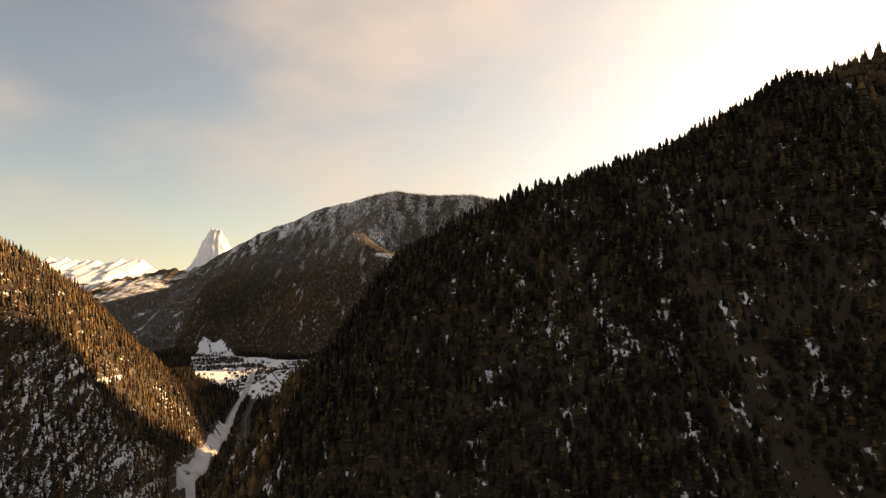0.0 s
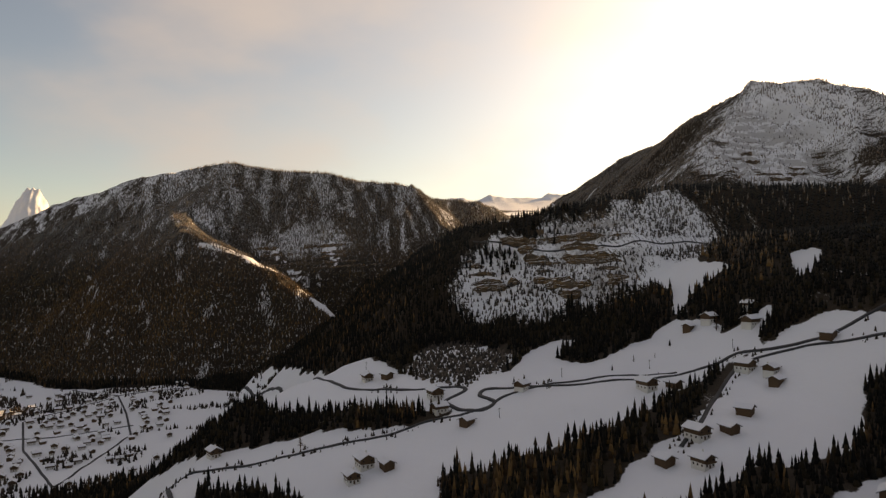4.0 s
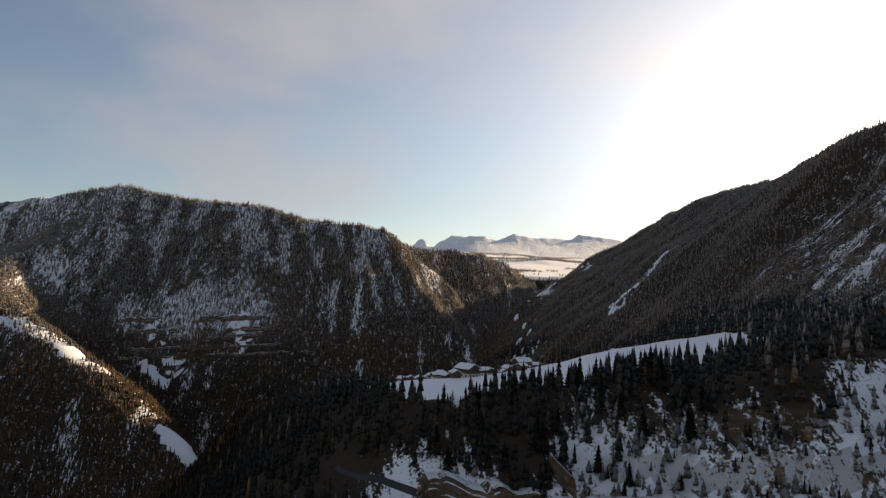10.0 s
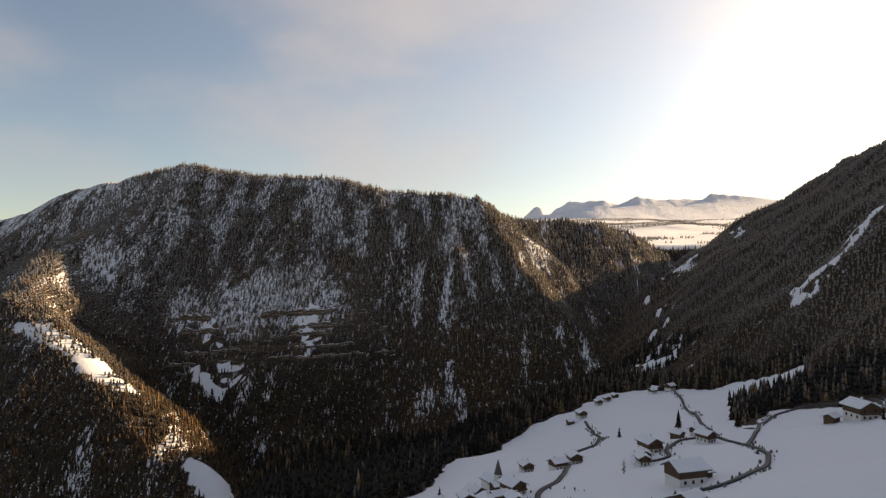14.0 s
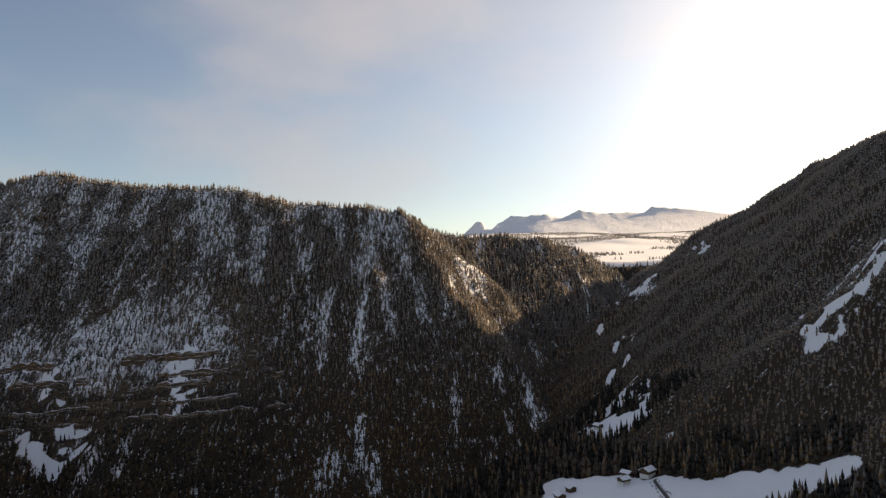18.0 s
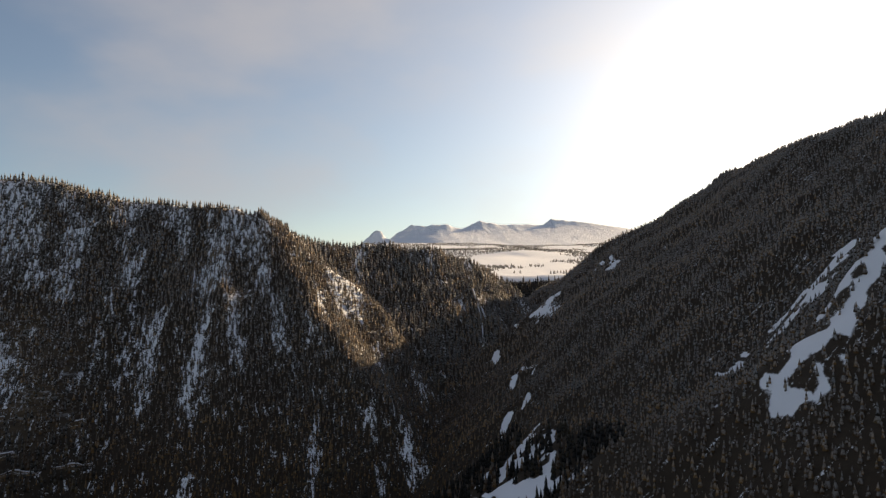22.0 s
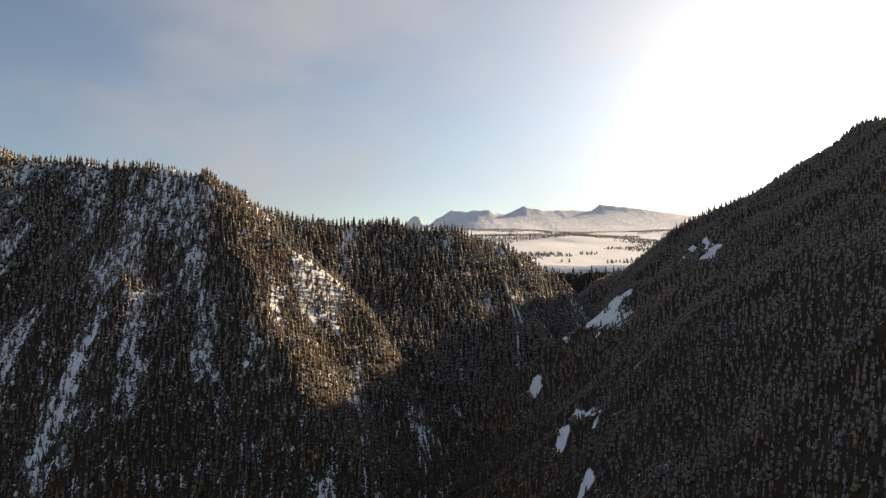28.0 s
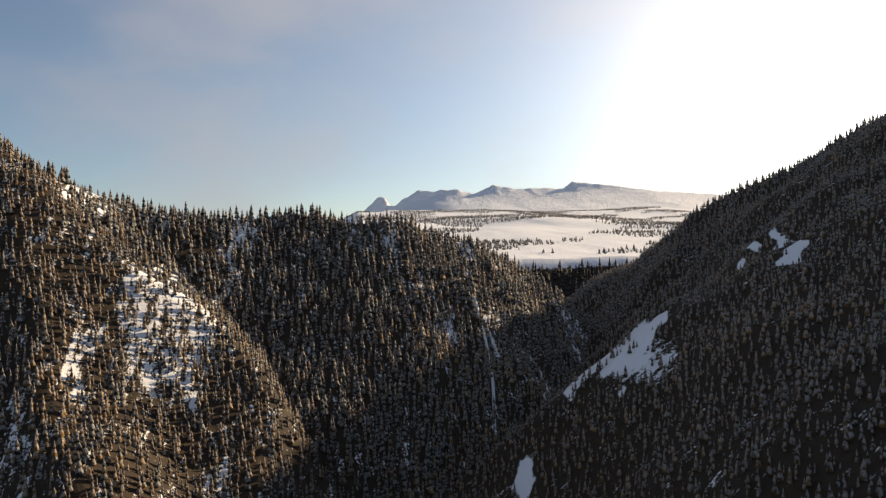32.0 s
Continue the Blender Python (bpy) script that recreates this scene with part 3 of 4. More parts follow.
def meadow_at(x, y):
    """1 on open snow fields, 0 in the woods."""
    x, y = np.asarray(x, float), np.asarray(y, float)
    out = step01(766, 776, y) * step01(205, 222, x)
    rag = 1.5 * fbm(x, y, 12, 200, 3) + 0.8 * fbm(x, y, 3.5, 205, 2)
    for key, pts in FIELDS.items():
        xs, ys = [p[0] for p in pts], [p[1] for p in pts]
        near = np.flatnonzero((x > min(xs) - 6) & (x < max(xs) + 6) & (y > min(ys) - 6) & (y < max(ys) + 6))
        v = step01(-0.8, 0.8, inside(x[near], y[near], pts) + rag[near])
        if key in PATCHES:
            v = v * step01(-0.15, 0.15, fbm(x[near], y[near], 2.0, 215, 3) + (0.25 if key.startswith("gully") else 0.0))
        out[near] = np.maximum(out[near], v)
    return out


def spaced(lo, hi, step, zones, growth, out_lo, out_hi):
    """Grid lines: a step inside, finer in the zones, growing outwards."""
    line = [lo]
    while line[-1] < hi:
        s = step
        for a, b, f in zones:
            if a <= line[-1] < b:
                s = f
        line.append(line[-1] + s)
    s = step
    while line[-1] < out_hi:
        s *= growth
        line.append(line[-1] + s)
    s = step
    while line[0] > out_lo:
        s *= growth
        line.insert(0, line[0] - s)
    return np.array(line)


def sheet(name, co, faces, sides, mat, smooth=True):
    """A mesh from arrays of corners and of faces with the same number of sides."""
    me = bpy.data.meshes.new(name)
    me.vertices.add(len(co))
    me.vertices.foreach_set("co", np.asarray(co, np.float32).ravel())
    flat = np.asarray(faces, np.int32).ravel()
    me.loops.add(len(flat))
    me.loops.foreach_set("vertex_index", flat)
    me.polygons.add(len(flat) // sides)
    me.polygons.foreach_set("loop_start", np.arange(0, len(flat), sides, dtype=np.int32))
    if smooth:
        me.polygons.foreach_set("use_smooth", np.ones(len(flat) // sides, bool))
    me.update(calc_edges=True)
    me.materials.append(mat)
    return me


def build_ground():
    gx = spaced(-210, 352, 2.6, [(60, 345, 1.5)], 1.09, -4300, 4300)
    gy = spaced(-16, 770, 2.6, [(318, 400, 1.1), (20, 140, 1.9), (400, 470, 1.6), (560, 715, 1.7)], 1.09, -900, 4300)
    x, y = np.meshgrid(gx, gy)
    x, y = x.ravel(), y.ravel()
    z, kind = land(x, y)
    co = np.stack([x, y, z], 1)
    w, h = len(gx), len(gy)
    i = (np.arange(h - 1)[:, None] * w + np.arange(w - 1)).ravel()
    quads = np.stack([i, i + 1, i + w + 1, i + w], 1)
    snowy = meadow_at(x, y)
    rock = cliffs(x, y, z)
    open_wood = thin(x, y, z, kind)
    owner = kind[quads[:, 0]]
    names = [("ground", [0], "snowy valley floor and farm terraces between wooded slopes", "ground"),
             ("hill", [1], "dark wooded hill spur with snow between the trees", "hill"),
             ("hill", [2], "steep dark forested hillside above the stream", "hill"),
             ("mountain", [3, 4, 5], "broad forested mountain with snowy gullies and rock bands", "mountain"),
             ("hill", [6], "forested spur with sunlit snow fields on its crest", "hill"),
             ("mountain", [7, 8, 10], "steep snow-dusted rock peak with a long wooded ridge", "mountain"),
             ("hill", [9, 20], "wooded shelf above a banded rock cliff", "hill")]
    for name, kinds, label, category in names:
        mine = quads[np.isin(owner, kinds)]
        used, flat = np.unique(mine.ravel(), return_inverse=True)
        me = sheet(name, co[used], flat, 4, MAT_LAND)
        for key, values in (("meadow", snowy), ("rock", rock), ("thin", open_wood), ("across", np.where(np.isin(kind, (7, 8, 10)), y, x))):
            a = me.attributes.new(key, "FLOAT", "POINT")
            a.data.foreach_set("value", values[used].astype(np.float32))
        tagged(new(name, me), label, category, kind="structure")


build_ground()


def far_ridge(name, pts, front, foot, mat, label, rough, seed, step=6.0, body=1.0):
    """A distant mountain: a jagged crest through pts (x, y, height) with a front that falls towards the valley and a back."""
    xs = np.arange(pts[0][0], pts[-1][0] + step, step)
    cy = np.interp(xs, [p[0] for p in pts], [p[1] for p in pts])
    cz = np.interp(xs, [p[0] for p in pts], [p[2] for p in pts])
    smooth = np.convolve(np.pad(cz, 30, mode="edge"), np.ones(61) / 61, mode="valid")
    rows = []
    falls = np.concatenate([[-0.5, -0.15], np.linspace(0, 1, 30) ** 1.5])
    for f in falls:
        wob = fbm(xs, np.full(len(xs), f * front * 0.6), 16 * step, seed, 5, 0.55)
        y = cy - f * front + 0.10 * body * front * wob * min(1, abs(f) * 4)
        edge = np.abs(vnoise(xs, np.full(len(xs), f * 40.0), 5 * step, seed + 3)) - 0.5
        a = min(1, abs(f))
        if body == 1:
            z = cz + (foot - cz) * abs(f) ** 0.85 + rough * (0.5 * wob + edge) * (1 - 0.5 * abs(f))
            z = z + rough * 0.9 * fbm(xs, np.full(len(xs), f * 90.0), 3 * step, seed + 9, 3) * (1 - abs(f)) ** 5
        else:
            # cliffs at the top, then long smooth snow aprons
            fall = 0.82 * (1 - a) ** 1.2 + 0.18 * math.exp(-9 * a)
            z = foot + (smooth - foot) * fall + (cz - smooth) * math.exp(-45 * a) + rough * (0.5 * wob + 0.5 * edge) * min(1, 3 * a) * (1 - 0.7 * a)
            z = z + rough * 0.8 * np.clip(1.2 - (xs - xs[0]) / 700, 0.15, 1) * fbm(xs, np.full(len(xs), 1.0), 3 * step, seed + 9, 3) * (1 - a) ** 30
        rows.append(np.stack([xs, y, z], 1))
    co = np.concatenate(rows)
    w, h = len(xs), len(rows)
    i = (np.arange(h - 1)[:, None] * w + np.arange(w - 1)).ravel()
    me = sheet(name, co, np.stack([i, i + w, i + w + 1, i + 1], 1), 4, mat)
    return tagged(new(name, me), label, "mountain", kind="structure")


far_ridge("snow_range", [(120, 1900, 190), (270, 1870, 215), (306, 1850, 264), (322, 1850, 279), (340, 1850, 279), (352, 1850, 266), (361, 1850, 268), (401, 1850, 293), (486, 1850, 294), (515, 1850, 287), (557, 1850, 304), (598, 1850, 297), (701, 1850, 297), (720, 1850, 310), (813, 1850, 302), (903, 1850, 291), (1000, 1870, 288), (1300, 1950, 280), (1700, 2050, 240)],
          560, 185, MAT_RANGE, "distant snow-covered alpine range behind a plateau", 3.6, 401, 5.0, 0.22)
far_ridge("mountain", [(-2900, 3400, 200), (-2200, 3350, 215), (-1974, 3300, 263), (-1906, 3300, 308), (-1825, 3300, 352), (-1716, 3300, 360), (-1635, 3300, 335), (-1472, 3300, 342), (-1350, 3300, 332), (-1325, 3300, 290), (-1150, 3300, 240)],
          700, 180, MAT_FAR, "flat-topped rock massif with snow, sunlit in the distance", 12.0, 421, 9.0)
far_ridge("rock_spire", [(-1000, 2900, 260), (-962, 2900, 320), (-935, 2900, 378), (-905, 2900, 424), (-882, 2900, 434), (-856, 2900, 408), (-835, 2900, 370), (-790, 2900, 290)],
          180, 220, MAT_FAR, "pale dolomite spire behind the mountain shoulder", 7.0, 431, 4.0)
far_ridge("far_hill", [(-1500, 1300, 330), (-1050, 1300, 232), (-823, 1300, 175), (-760, 1300, 153), (-708, 1300, 118), (-651, 1300, 84), (-600, 1300, 70)],
          330, 60, MAT_FARWOOD, "golden sunlit wooded hillside far down the valley", 6.0, 441, 6.0)
far_ridge("far_hill", [(-1600, 2300, 110), (-1361, 2300, 130), (-1295, 2300, 154), (-1192, 2300, 187), (-1079, 2300, 196), (-928, 2300, 220), (-700, 2300, 240)],
          560, 70, MAT_FARWOOD, "far hills with woods and snow below the massif", 8.0, 451, 8.0)


def ribbon(name, pts, width, lift, mat, label, category):
    """A road or stream laid over the land."""
    path = []
    for p, q in zip(pts[:-1], pts[1:]):
        n = max(1, int(math.hypot(q[0] - p[0], q[1] - p[1]) / 0.8))
        path += [(p[0] + (q[0] - p[0]) * k / n, p[1] + (q[1] - p[1]) * k / n) for k in range(n)]
    path = np.array(path + [pts[-1]])
    for _ in range(3):
        path[1:-1] = (path[:-2] + 2 * path[1:-1] + path[2:]) / 4
    way = np.gradient(path, axis=0)
    way /= np.hypot(way[:, 0], way[:, 1])[:, None] + 1e-9
    side = np.stack([-way[:, 1], way[:, 0]], 1)
    zc = land(path[:, 0], path[:, 1])[0]
    rows = []
    for off, up in ((-0.62, -0.9), (-0.5, 0.0), (0.0, 0.04), (0.5, 0.0), (0.62, -0.9)):
        q = path + side * width * off
        zq = land(q[:, 0], q[:, 1])[0]
        rows.append(np.stack([q[:, 0], q[:, 1], np.maximum(zq, zc) + lift + up], 1))
    co = np.stack(rows, 1).reshape(-1, 3)
    n = len(path)
    i = (np.arange(n - 1)[:, None] * 5 + np.arange(4)).ravel()
    me = sheet(name, co, np.stack([i, i + 5, i + 6, i + 1], 1), 4, mat)
    return tagged(new(name, me), label, category, kind="structure")


for key, line in ROADS.items():
    ribbon("road", line, 0.45 if key == "cliff_road" else 1.0 if key == "valley_road" else 0.5 if "village" in key or key in ("church_lane", "wood_lane", "hamlet_lane") else 0.8, 0.15, MAT_ROAD, "cleared dark asphalt mountain road between snow banks", "road")
ribbon("frozen_waterfall", [(99, 338), (96, 324), (95, 314), (94, 306)], 0.7, 0.25, MAT_ROOFSNOW, "thin frozen waterfall in a dark gully below the cliff", "waterfall")
ribbon("frozen_waterfall", [(200, 701), (200, 694), (200, 686), (199, 678), (197, 671)], 0.5, 0.3, MAT_ROOFSNOW, "long thin frozen waterfall in a wooded mountain wall", "waterfall")
ribbon("stream", STREAM, 3.2, 0.12, MAT_WATER, "shallow icy stream with pale gravel and snow", "stream")


def rock_bands(x0, x1, y0, y1, levels, tall, seed, label, spread=0.35):
    """A cliff of broken rock bands along the contours of a slope that rises northwards; each unbroken run of rock is a part."""
    cliff = tagged(new("cliff"), label, "cliff")
    xs = np.arange(x0, x1, 0.6)
    ys = np.arange(y0, y1, 0.5)
    gx, gy = np.meshgrid(xs, ys)
    gz = land(gx.ravel(), gy.ravel())[0].reshape(gx.shape)
    one = np.ones(len(xs))
    usual = tall
    for n, level in enumerate(levels):
        tall = usual * (0.6 + 0.9 * abs(math.sin(2.7 * n + seed)))
        tilt = level + 0.05 * (xs - xs.mean()) + 0.2 * tall * fbm(xs, 7.0 * n * one, 17, seed, 3)
        above = gz > tilt
        base = ys[np.argmax(above, axis=0)]
        mask = 0.55 * fbm(xs, 31.0 * n * one, 16, seed + 5, 3) + 0.45 * fbm(xs + 0.5 * level, 0 * one, 9, seed + 23, 3) + spread
        grow = np.clip(mask * 6.0, 0, 1) * np.clip(np.minimum(xs - x0, x1 - xs) / 5, 0, 1) * above.any(axis=0) * ~above[0]
        leap = np.abs(np.diff(base, prepend=base[0])) > 1.6
        grow = np.where(leap | np.roll(leap, -1), 0, grow)
        for _ in range(2):
            base[1:-1] = (base[:-2] + 2 * base[1:-1] + base[2:]) / 4
        h = tall * (0.35 + 0.65 * grow) * (0.7 + 0.5 * np.abs(fbm(xs, 3.0 * n * one, 4, seed + 7, 3)))
        crack = 0.2 * tall * fbm(xs, 50.0 * n * one, 2.2, seed + 11, 3)      # buttresses and clefts that run through all beds
        rows = [np.stack([xs, base - 0.5, tilt - 1.4], 1)]
        for k, (lo, hi) in enumerate(((0.0, 0.2), (0.23, 0.38), (0.41, 0.6), (0.62, 0.78), (0.81, 0.97))):
            back = crack + 0.14 * tall * fbm(xs, 11.0 * k + 50.0 * n * one, 1.6, seed + 17, 2) + 0.03 * tall * k - 0.3 * tall * grow
            rows += [np.stack([xs, base + back, tilt + h * f], 1) for f in (lo, hi)]
        rows.append(np.stack([xs, base + 0.6 * tall, tilt + h * 1.02], 1))
        rows.append(np.stack([xs, base + 1.6 * tall, tilt - 0.5], 1))
        co = np.concatenate(rows)
        w = len(xs)
        solid = np.flatnonzero((grow[:-1] > 0.12) | (grow[1:] > 0.12))
        for run in np.split(solid, np.flatnonzero(np.diff(solid) > 1) + 1):
            if len(run) < 3:
                continue
            i = (np.arange(len(rows) - 1)[:, None] * w + run).ravel()
            used, flat = np.unique(np.stack([i, i + 1, i + w + 1, i + w], 1).ravel(), return_inverse=True)
            band = new("rock_band", sheet("rock_band", co[used], flat, 4, MAT_CLIFF, False))
            band.parent = cliff


rock_bands(77, 126, 308, 352, (110.5, 113.4, 115, 118.4, 121, 122.6, 126.3, 129.5), 2.0, 501, "banded tan limestone cliff with snow on its ledges", 0.14)
rock_bands(104, 138, 318, 350, (131, 134.5), 0.9, 521, "low broken rock steps with snow beside the mountain road", 0.0)
rock_bands(-12, 84, 600, 680, (120, 123.5, 128, 131, 136), 1.5, 531, "snowy rock bands across a dark forested mountain flank", -0.08)
rock_bands(196, 262, 330, 420, (158, 161, 164.5, 168, 172), 1.3, 541, "broken rock ledges on a steep snow-covered peak face", 0.05)
# ---- forests ----
def cone_tree(tiers, sides):
    """Vertices and triangles of a small conifer of height 1: stacked drooping skirts."""
    vs, fs = [], []
    for k in range(tiers):
        base, top = k / tiers * 0.9 + 0.04, min(1.0, (k + 1.55) / tiers * 0.9 + 0.08)
        r = 0.20 * (1 - k / tiers) + 0.035
        o = len(vs)
        for s in range(sides):
            a = 2 * math.pi * (s + 0.5 * k) / sides
            q = r * (1.0 if s % 2 else 0.72)
            vs.append((q * math.cos(a), q * math.sin(a), base))
        vs.append((0, 0, 1.0 if k == tiers - 1 else top))
        fs += [(o + s, o + (s + 1) % sides, o + sides) for s in range(sides)]
    return np.array(vs), np.array(fs)


def scatter(rng, x0, x1, y0, y1, spacing):
    nx, ny = int((x1 - x0) / spacing), int((y1 - y0) / spacing)
    gx, gy = np.meshgrid(np.arange(nx), np.arange(ny))
    x = x0 + (gx.ravel() + rng.random(gx.size)) * spacing
    y = y0 + (gy.ravel() + rng.random(gx.size)) * spacing
    return x, y


def plant(name, x, y, z, height, width, shape, mat, rng, label):
    vs, fs = shape
    n, m = len(x), len(vs)
    a = rng.random(n) * 6.283
    c, s = np.cos(a)[:, None], np.sin(a)[:, None]
    jit = 1 + 0.28 * (rng.random((n, m)) - 0.5)
    px, py = vs[:, 0] * jit * (height * width)[:, None], vs[:, 1] * jit * (height * width)[:, None]
    co = np.empty((n, m, 3), np.float32)
    co[..., 0] = x[:, None] + px * c - py * s
    co[..., 1] = y[:, None] + px * s + py * c
    co[..., 2] = z[:, None] - 0.15 + vs[:, 2] * height[:, None] * (1 + 0.05 * (rng.random((n, m)) - 0.5))
    tri = (fs[None] + (np.arange(n) * m)[:, None, None]).reshape(-1)
    me = sheet(name, co.reshape(-1, 3), tri, 3, mat, False)
    return tagged(new(name, me), label, "forest", kind="stuff")


USUAL = {0: 3.6, 1: 1.3, 2: 2.4, 3: 2.3, 4: 1.9, 5: 2.4, 6: 2.2, 7: 1.45, 8: 1.6, 9: 2.9, 10: 1.7, 20: 3.0}      # usual height of the trees of a stand


def tree_size(kind):
    out = np.zeros(len(kind))
    for k, v in USUAL.items():
        out[kind == k] = v
    return out


def on_roads(x, y):
    out = np.zeros(len(x), bool)
    for pts in list(ROADS.values()) + [STREAM]:
        out |= along(x, y, [(*p, 0.0) for p in pts])[0] < 2.2
    return out


SINGLE_ZONES = [(-3, 37, 32, 46), (86, 122, 340, 358), (99, 128, 318, 340)]


def single_zone(x, y):
    """Where the trees stand as single things."""
    out = np.zeros(len(x), bool)
    for x0, x1, y0, y1 in SINGLE_ZONES:
        out |= (x > x0) & (x < x1) & (y > y0) & (y < y1)
    return out


def build_forest():
    rng = np.random.default_rng(7)
    x, y = scatter(rng, -230, 345, 8, 790, 1.0)
    z, kind = land(x, y)
    usual = tree_size(kind)
    keep = ~((y > 720) & (x < 120)) & ~((x > 246) & (y < 335)) & ~((x > 322) & (y > 462)) & ~((y > 745) & (x < 170))
    keep &= rng.random(len(x)) < np.clip((2.1 / usual) ** 1.3, 0.3, 1.0)
    keep &= (meadow_at(x, y) < 0.35) & ~on_roads(x, y)
    rock = cliffs(x, y, z)
    bare = np.zeros(len(x))
    rocky = np.flatnonzero(rock > 0.02)
    bare[rocky] = bare_rock(x[rocky], y[rocky])
    keep &= (rng.random(len(x)) < 1 - 0.95 * bare) & (kind != 1) & (rng.random(len(x)) > np.where(np.isin(kind, (9, 20)), 0.75, 0.5) * thin(x, y, z, kind))
    # extra larches stand in for gold sunlight on arete and spur, glare on peak
    larch = rng.random(len(x)) < 0.36 + 0.4 * vnoise(x, y, 50, 320) + 0.35 * np.isin(kind, (4, 6)) + 0.5 * np.isin(kind, (7, 8, 10)) - 0.22 * np.isin(kind, (0, 9, 20))
    face = np.isin(kind, (7, 8)) & (x > 190) & (y < 462)
    keep &= ~face | (rng.random(len(x)) < 0.4 + 0.6 * step01(-0.15, 0.35, fbm(x + 0.5 * y, 0.3 * y - 0.2 * x, 7, 371, 3)))
    size = usual * (0.55 + 0.8 * rng.random(len(x)) ** 1.3)
    size = size * (1 - 0.45 * rock)
    size = size * np.where((y > 715) & (kind == 5), 1.2, 1.0)
    size = size * np.where((x > 70) & (x < 185) & (y > 308) & (y < 345) & (thin(x, y, z, kind) > 0.3), 0.5, 1.0)
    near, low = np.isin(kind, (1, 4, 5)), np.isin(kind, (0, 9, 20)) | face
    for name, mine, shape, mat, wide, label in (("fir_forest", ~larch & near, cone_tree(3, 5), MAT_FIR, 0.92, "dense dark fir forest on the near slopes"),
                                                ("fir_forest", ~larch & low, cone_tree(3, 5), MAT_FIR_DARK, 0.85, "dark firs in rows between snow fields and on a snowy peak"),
                                                ("fir_forest", ~larch & ~near & ~low, cone_tree(2, 5), MAT_FIR, 0.85, "dense dark fir forest dusted with snow on steep slopes"),
                                                ("larch_wood", larch & near, cone_tree(3, 5), MAT_LARCH, 0.75, "brown bare larches on the near slopes"),
                                                ("larch_wood", larch & ~near, cone_tree(2, 5), MAT_LARCH, 0.75, "brown bare larches among the firs")):
        mine = mine & keep
        plant(name, x[mine], y[mine], z[mine], size[mine], wide * np.where(np.isin(kind[mine], (7, 10)), 1.4, np.where(np.isin(kind[mine], (4, 5)), 1.15, 1.0)), shape, mat, rng, label)
    # the dense young wood of the first hill
    x, y = scatter(rng, -45, 130, 10, 120, 0.56)
    z, kind = land(x, y)
    keep = (kind == 1) & (rng.random(len(x)) > 0.2 + 0.4 * fbm(x, y * 0.4, 9, 361, 3)) & (rng.random(len(x)) > 1.1 * thin(x, y, z, kind))
    x, y, z = x[keep], y[keep], z[keep]
    keep = ~((x > -8) & (x < 24) & (y > 22) & (y < 52))
    nx, ny = scatter(rng, -8, 24, 22, 52, 0.29)
    nz, nk = land(nx, ny)
    more = (nk == 1) & (rng.random(len(nx)) < 1.0 - 0.4 * thin(nx, ny, nz, nk))
    nx, ny, nz = nx[more], ny[more], nz[more]
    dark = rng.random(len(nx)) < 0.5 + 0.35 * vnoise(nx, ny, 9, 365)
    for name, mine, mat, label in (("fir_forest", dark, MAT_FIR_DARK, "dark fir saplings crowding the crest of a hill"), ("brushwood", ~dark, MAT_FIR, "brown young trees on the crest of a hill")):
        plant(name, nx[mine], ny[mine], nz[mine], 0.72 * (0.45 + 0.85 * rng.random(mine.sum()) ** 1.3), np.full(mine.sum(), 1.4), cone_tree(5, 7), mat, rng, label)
    x, y, z = x[keep], y[keep], z[keep]
    size = 1.25 * (0.45 + 0.9 * rng.random(len(x)) ** 1.2)
    larch = rng.random(len(x)) < 0.5 + 0.4 * vnoise(x, y, 30, 363)
    for name, mine, mat, label in (("fir_forest", ~larch, MAT_FIR, "dense dark young firs on a steep hill"), ("larch_wood", larch, MAT_LARCH, "dense brown bare wood on a steep hill")):
        plant(name, x[mine], y[mine], z[mine], size[mine], np.full(mine.sum(), 1.25), cone_tree(3, 5), mat, rng, label)
    # low wind-bent trees and bushes on the cliff
    x, y = scatter(rng, 66, 185, 312, 366, 1.15)
    z, kind = land(x, y)
    keep = (meadow_at(x, y) < 0.3) & ~on_roads(x, y) & (rng.random(len(x)) < 0.7 + 0.5 * vnoise(x, y, 9, 336)) & (thin(x, y, z, kind) > 0.25) & (rng.random(len(x)) > bare_rock(x, y))
    plant("shrubs", x[keep], y[keep], z[keep], 1.5 * (0.5 + 0.9 * rng.random(keep.sum())), np.full(keep.sum(), 1.5), cone_tree(2, 5), MAT_SHRUB, rng, "low grey bare bushes between snow and rock bands")
    # frosted shrubs below the cliff
    x, y = scatter(rng, 36, 96, 260, 320, 0.9)
    keep = (inside(x, y, FIELDS["grove"]) > 3 * fbm(x, y, 9, 347, 3)) & (rng.random(len(x)) < 0.6)
    x, y = x[keep], y[keep]
    plant("shrubs", x, y, land(x, y)[0], 1.5 * (0.5 + 0.8 * rng.random(len(x))), np.full(len(x), 1.9), cone_tree(2, 5), MAT_SHRUB, rng, "pale frosted bare shrubs on a snowy slope")
    # hedges and bushes along the village roads, in the gardens and along the valley farms
    hx, hy = scatter(rng, 84, 170, 378, 515, 0.55)
    lanes = ("village_road", "church_lane", "village_lane", "wood_lane", "hamlet_lane")
    off = np.min([along(hx, hy, [(*p, 0.0) for p in ROADS[k]])[0] for k in lanes], axis=0)
    garden = np.hypot((hx - 103) / 1.3, hy - 405) < 7
    keep = (((off > 0.4) & (off < 0.95) & (vnoise(hx, hy, 7, 351) > -0.05) & (rng.random(len(hx)) < 0.75)) | (garden & (off > 0.5) & (rng.random(len(hx)) < 0.22)))
    hx, hy = hx[keep], hy[keep]
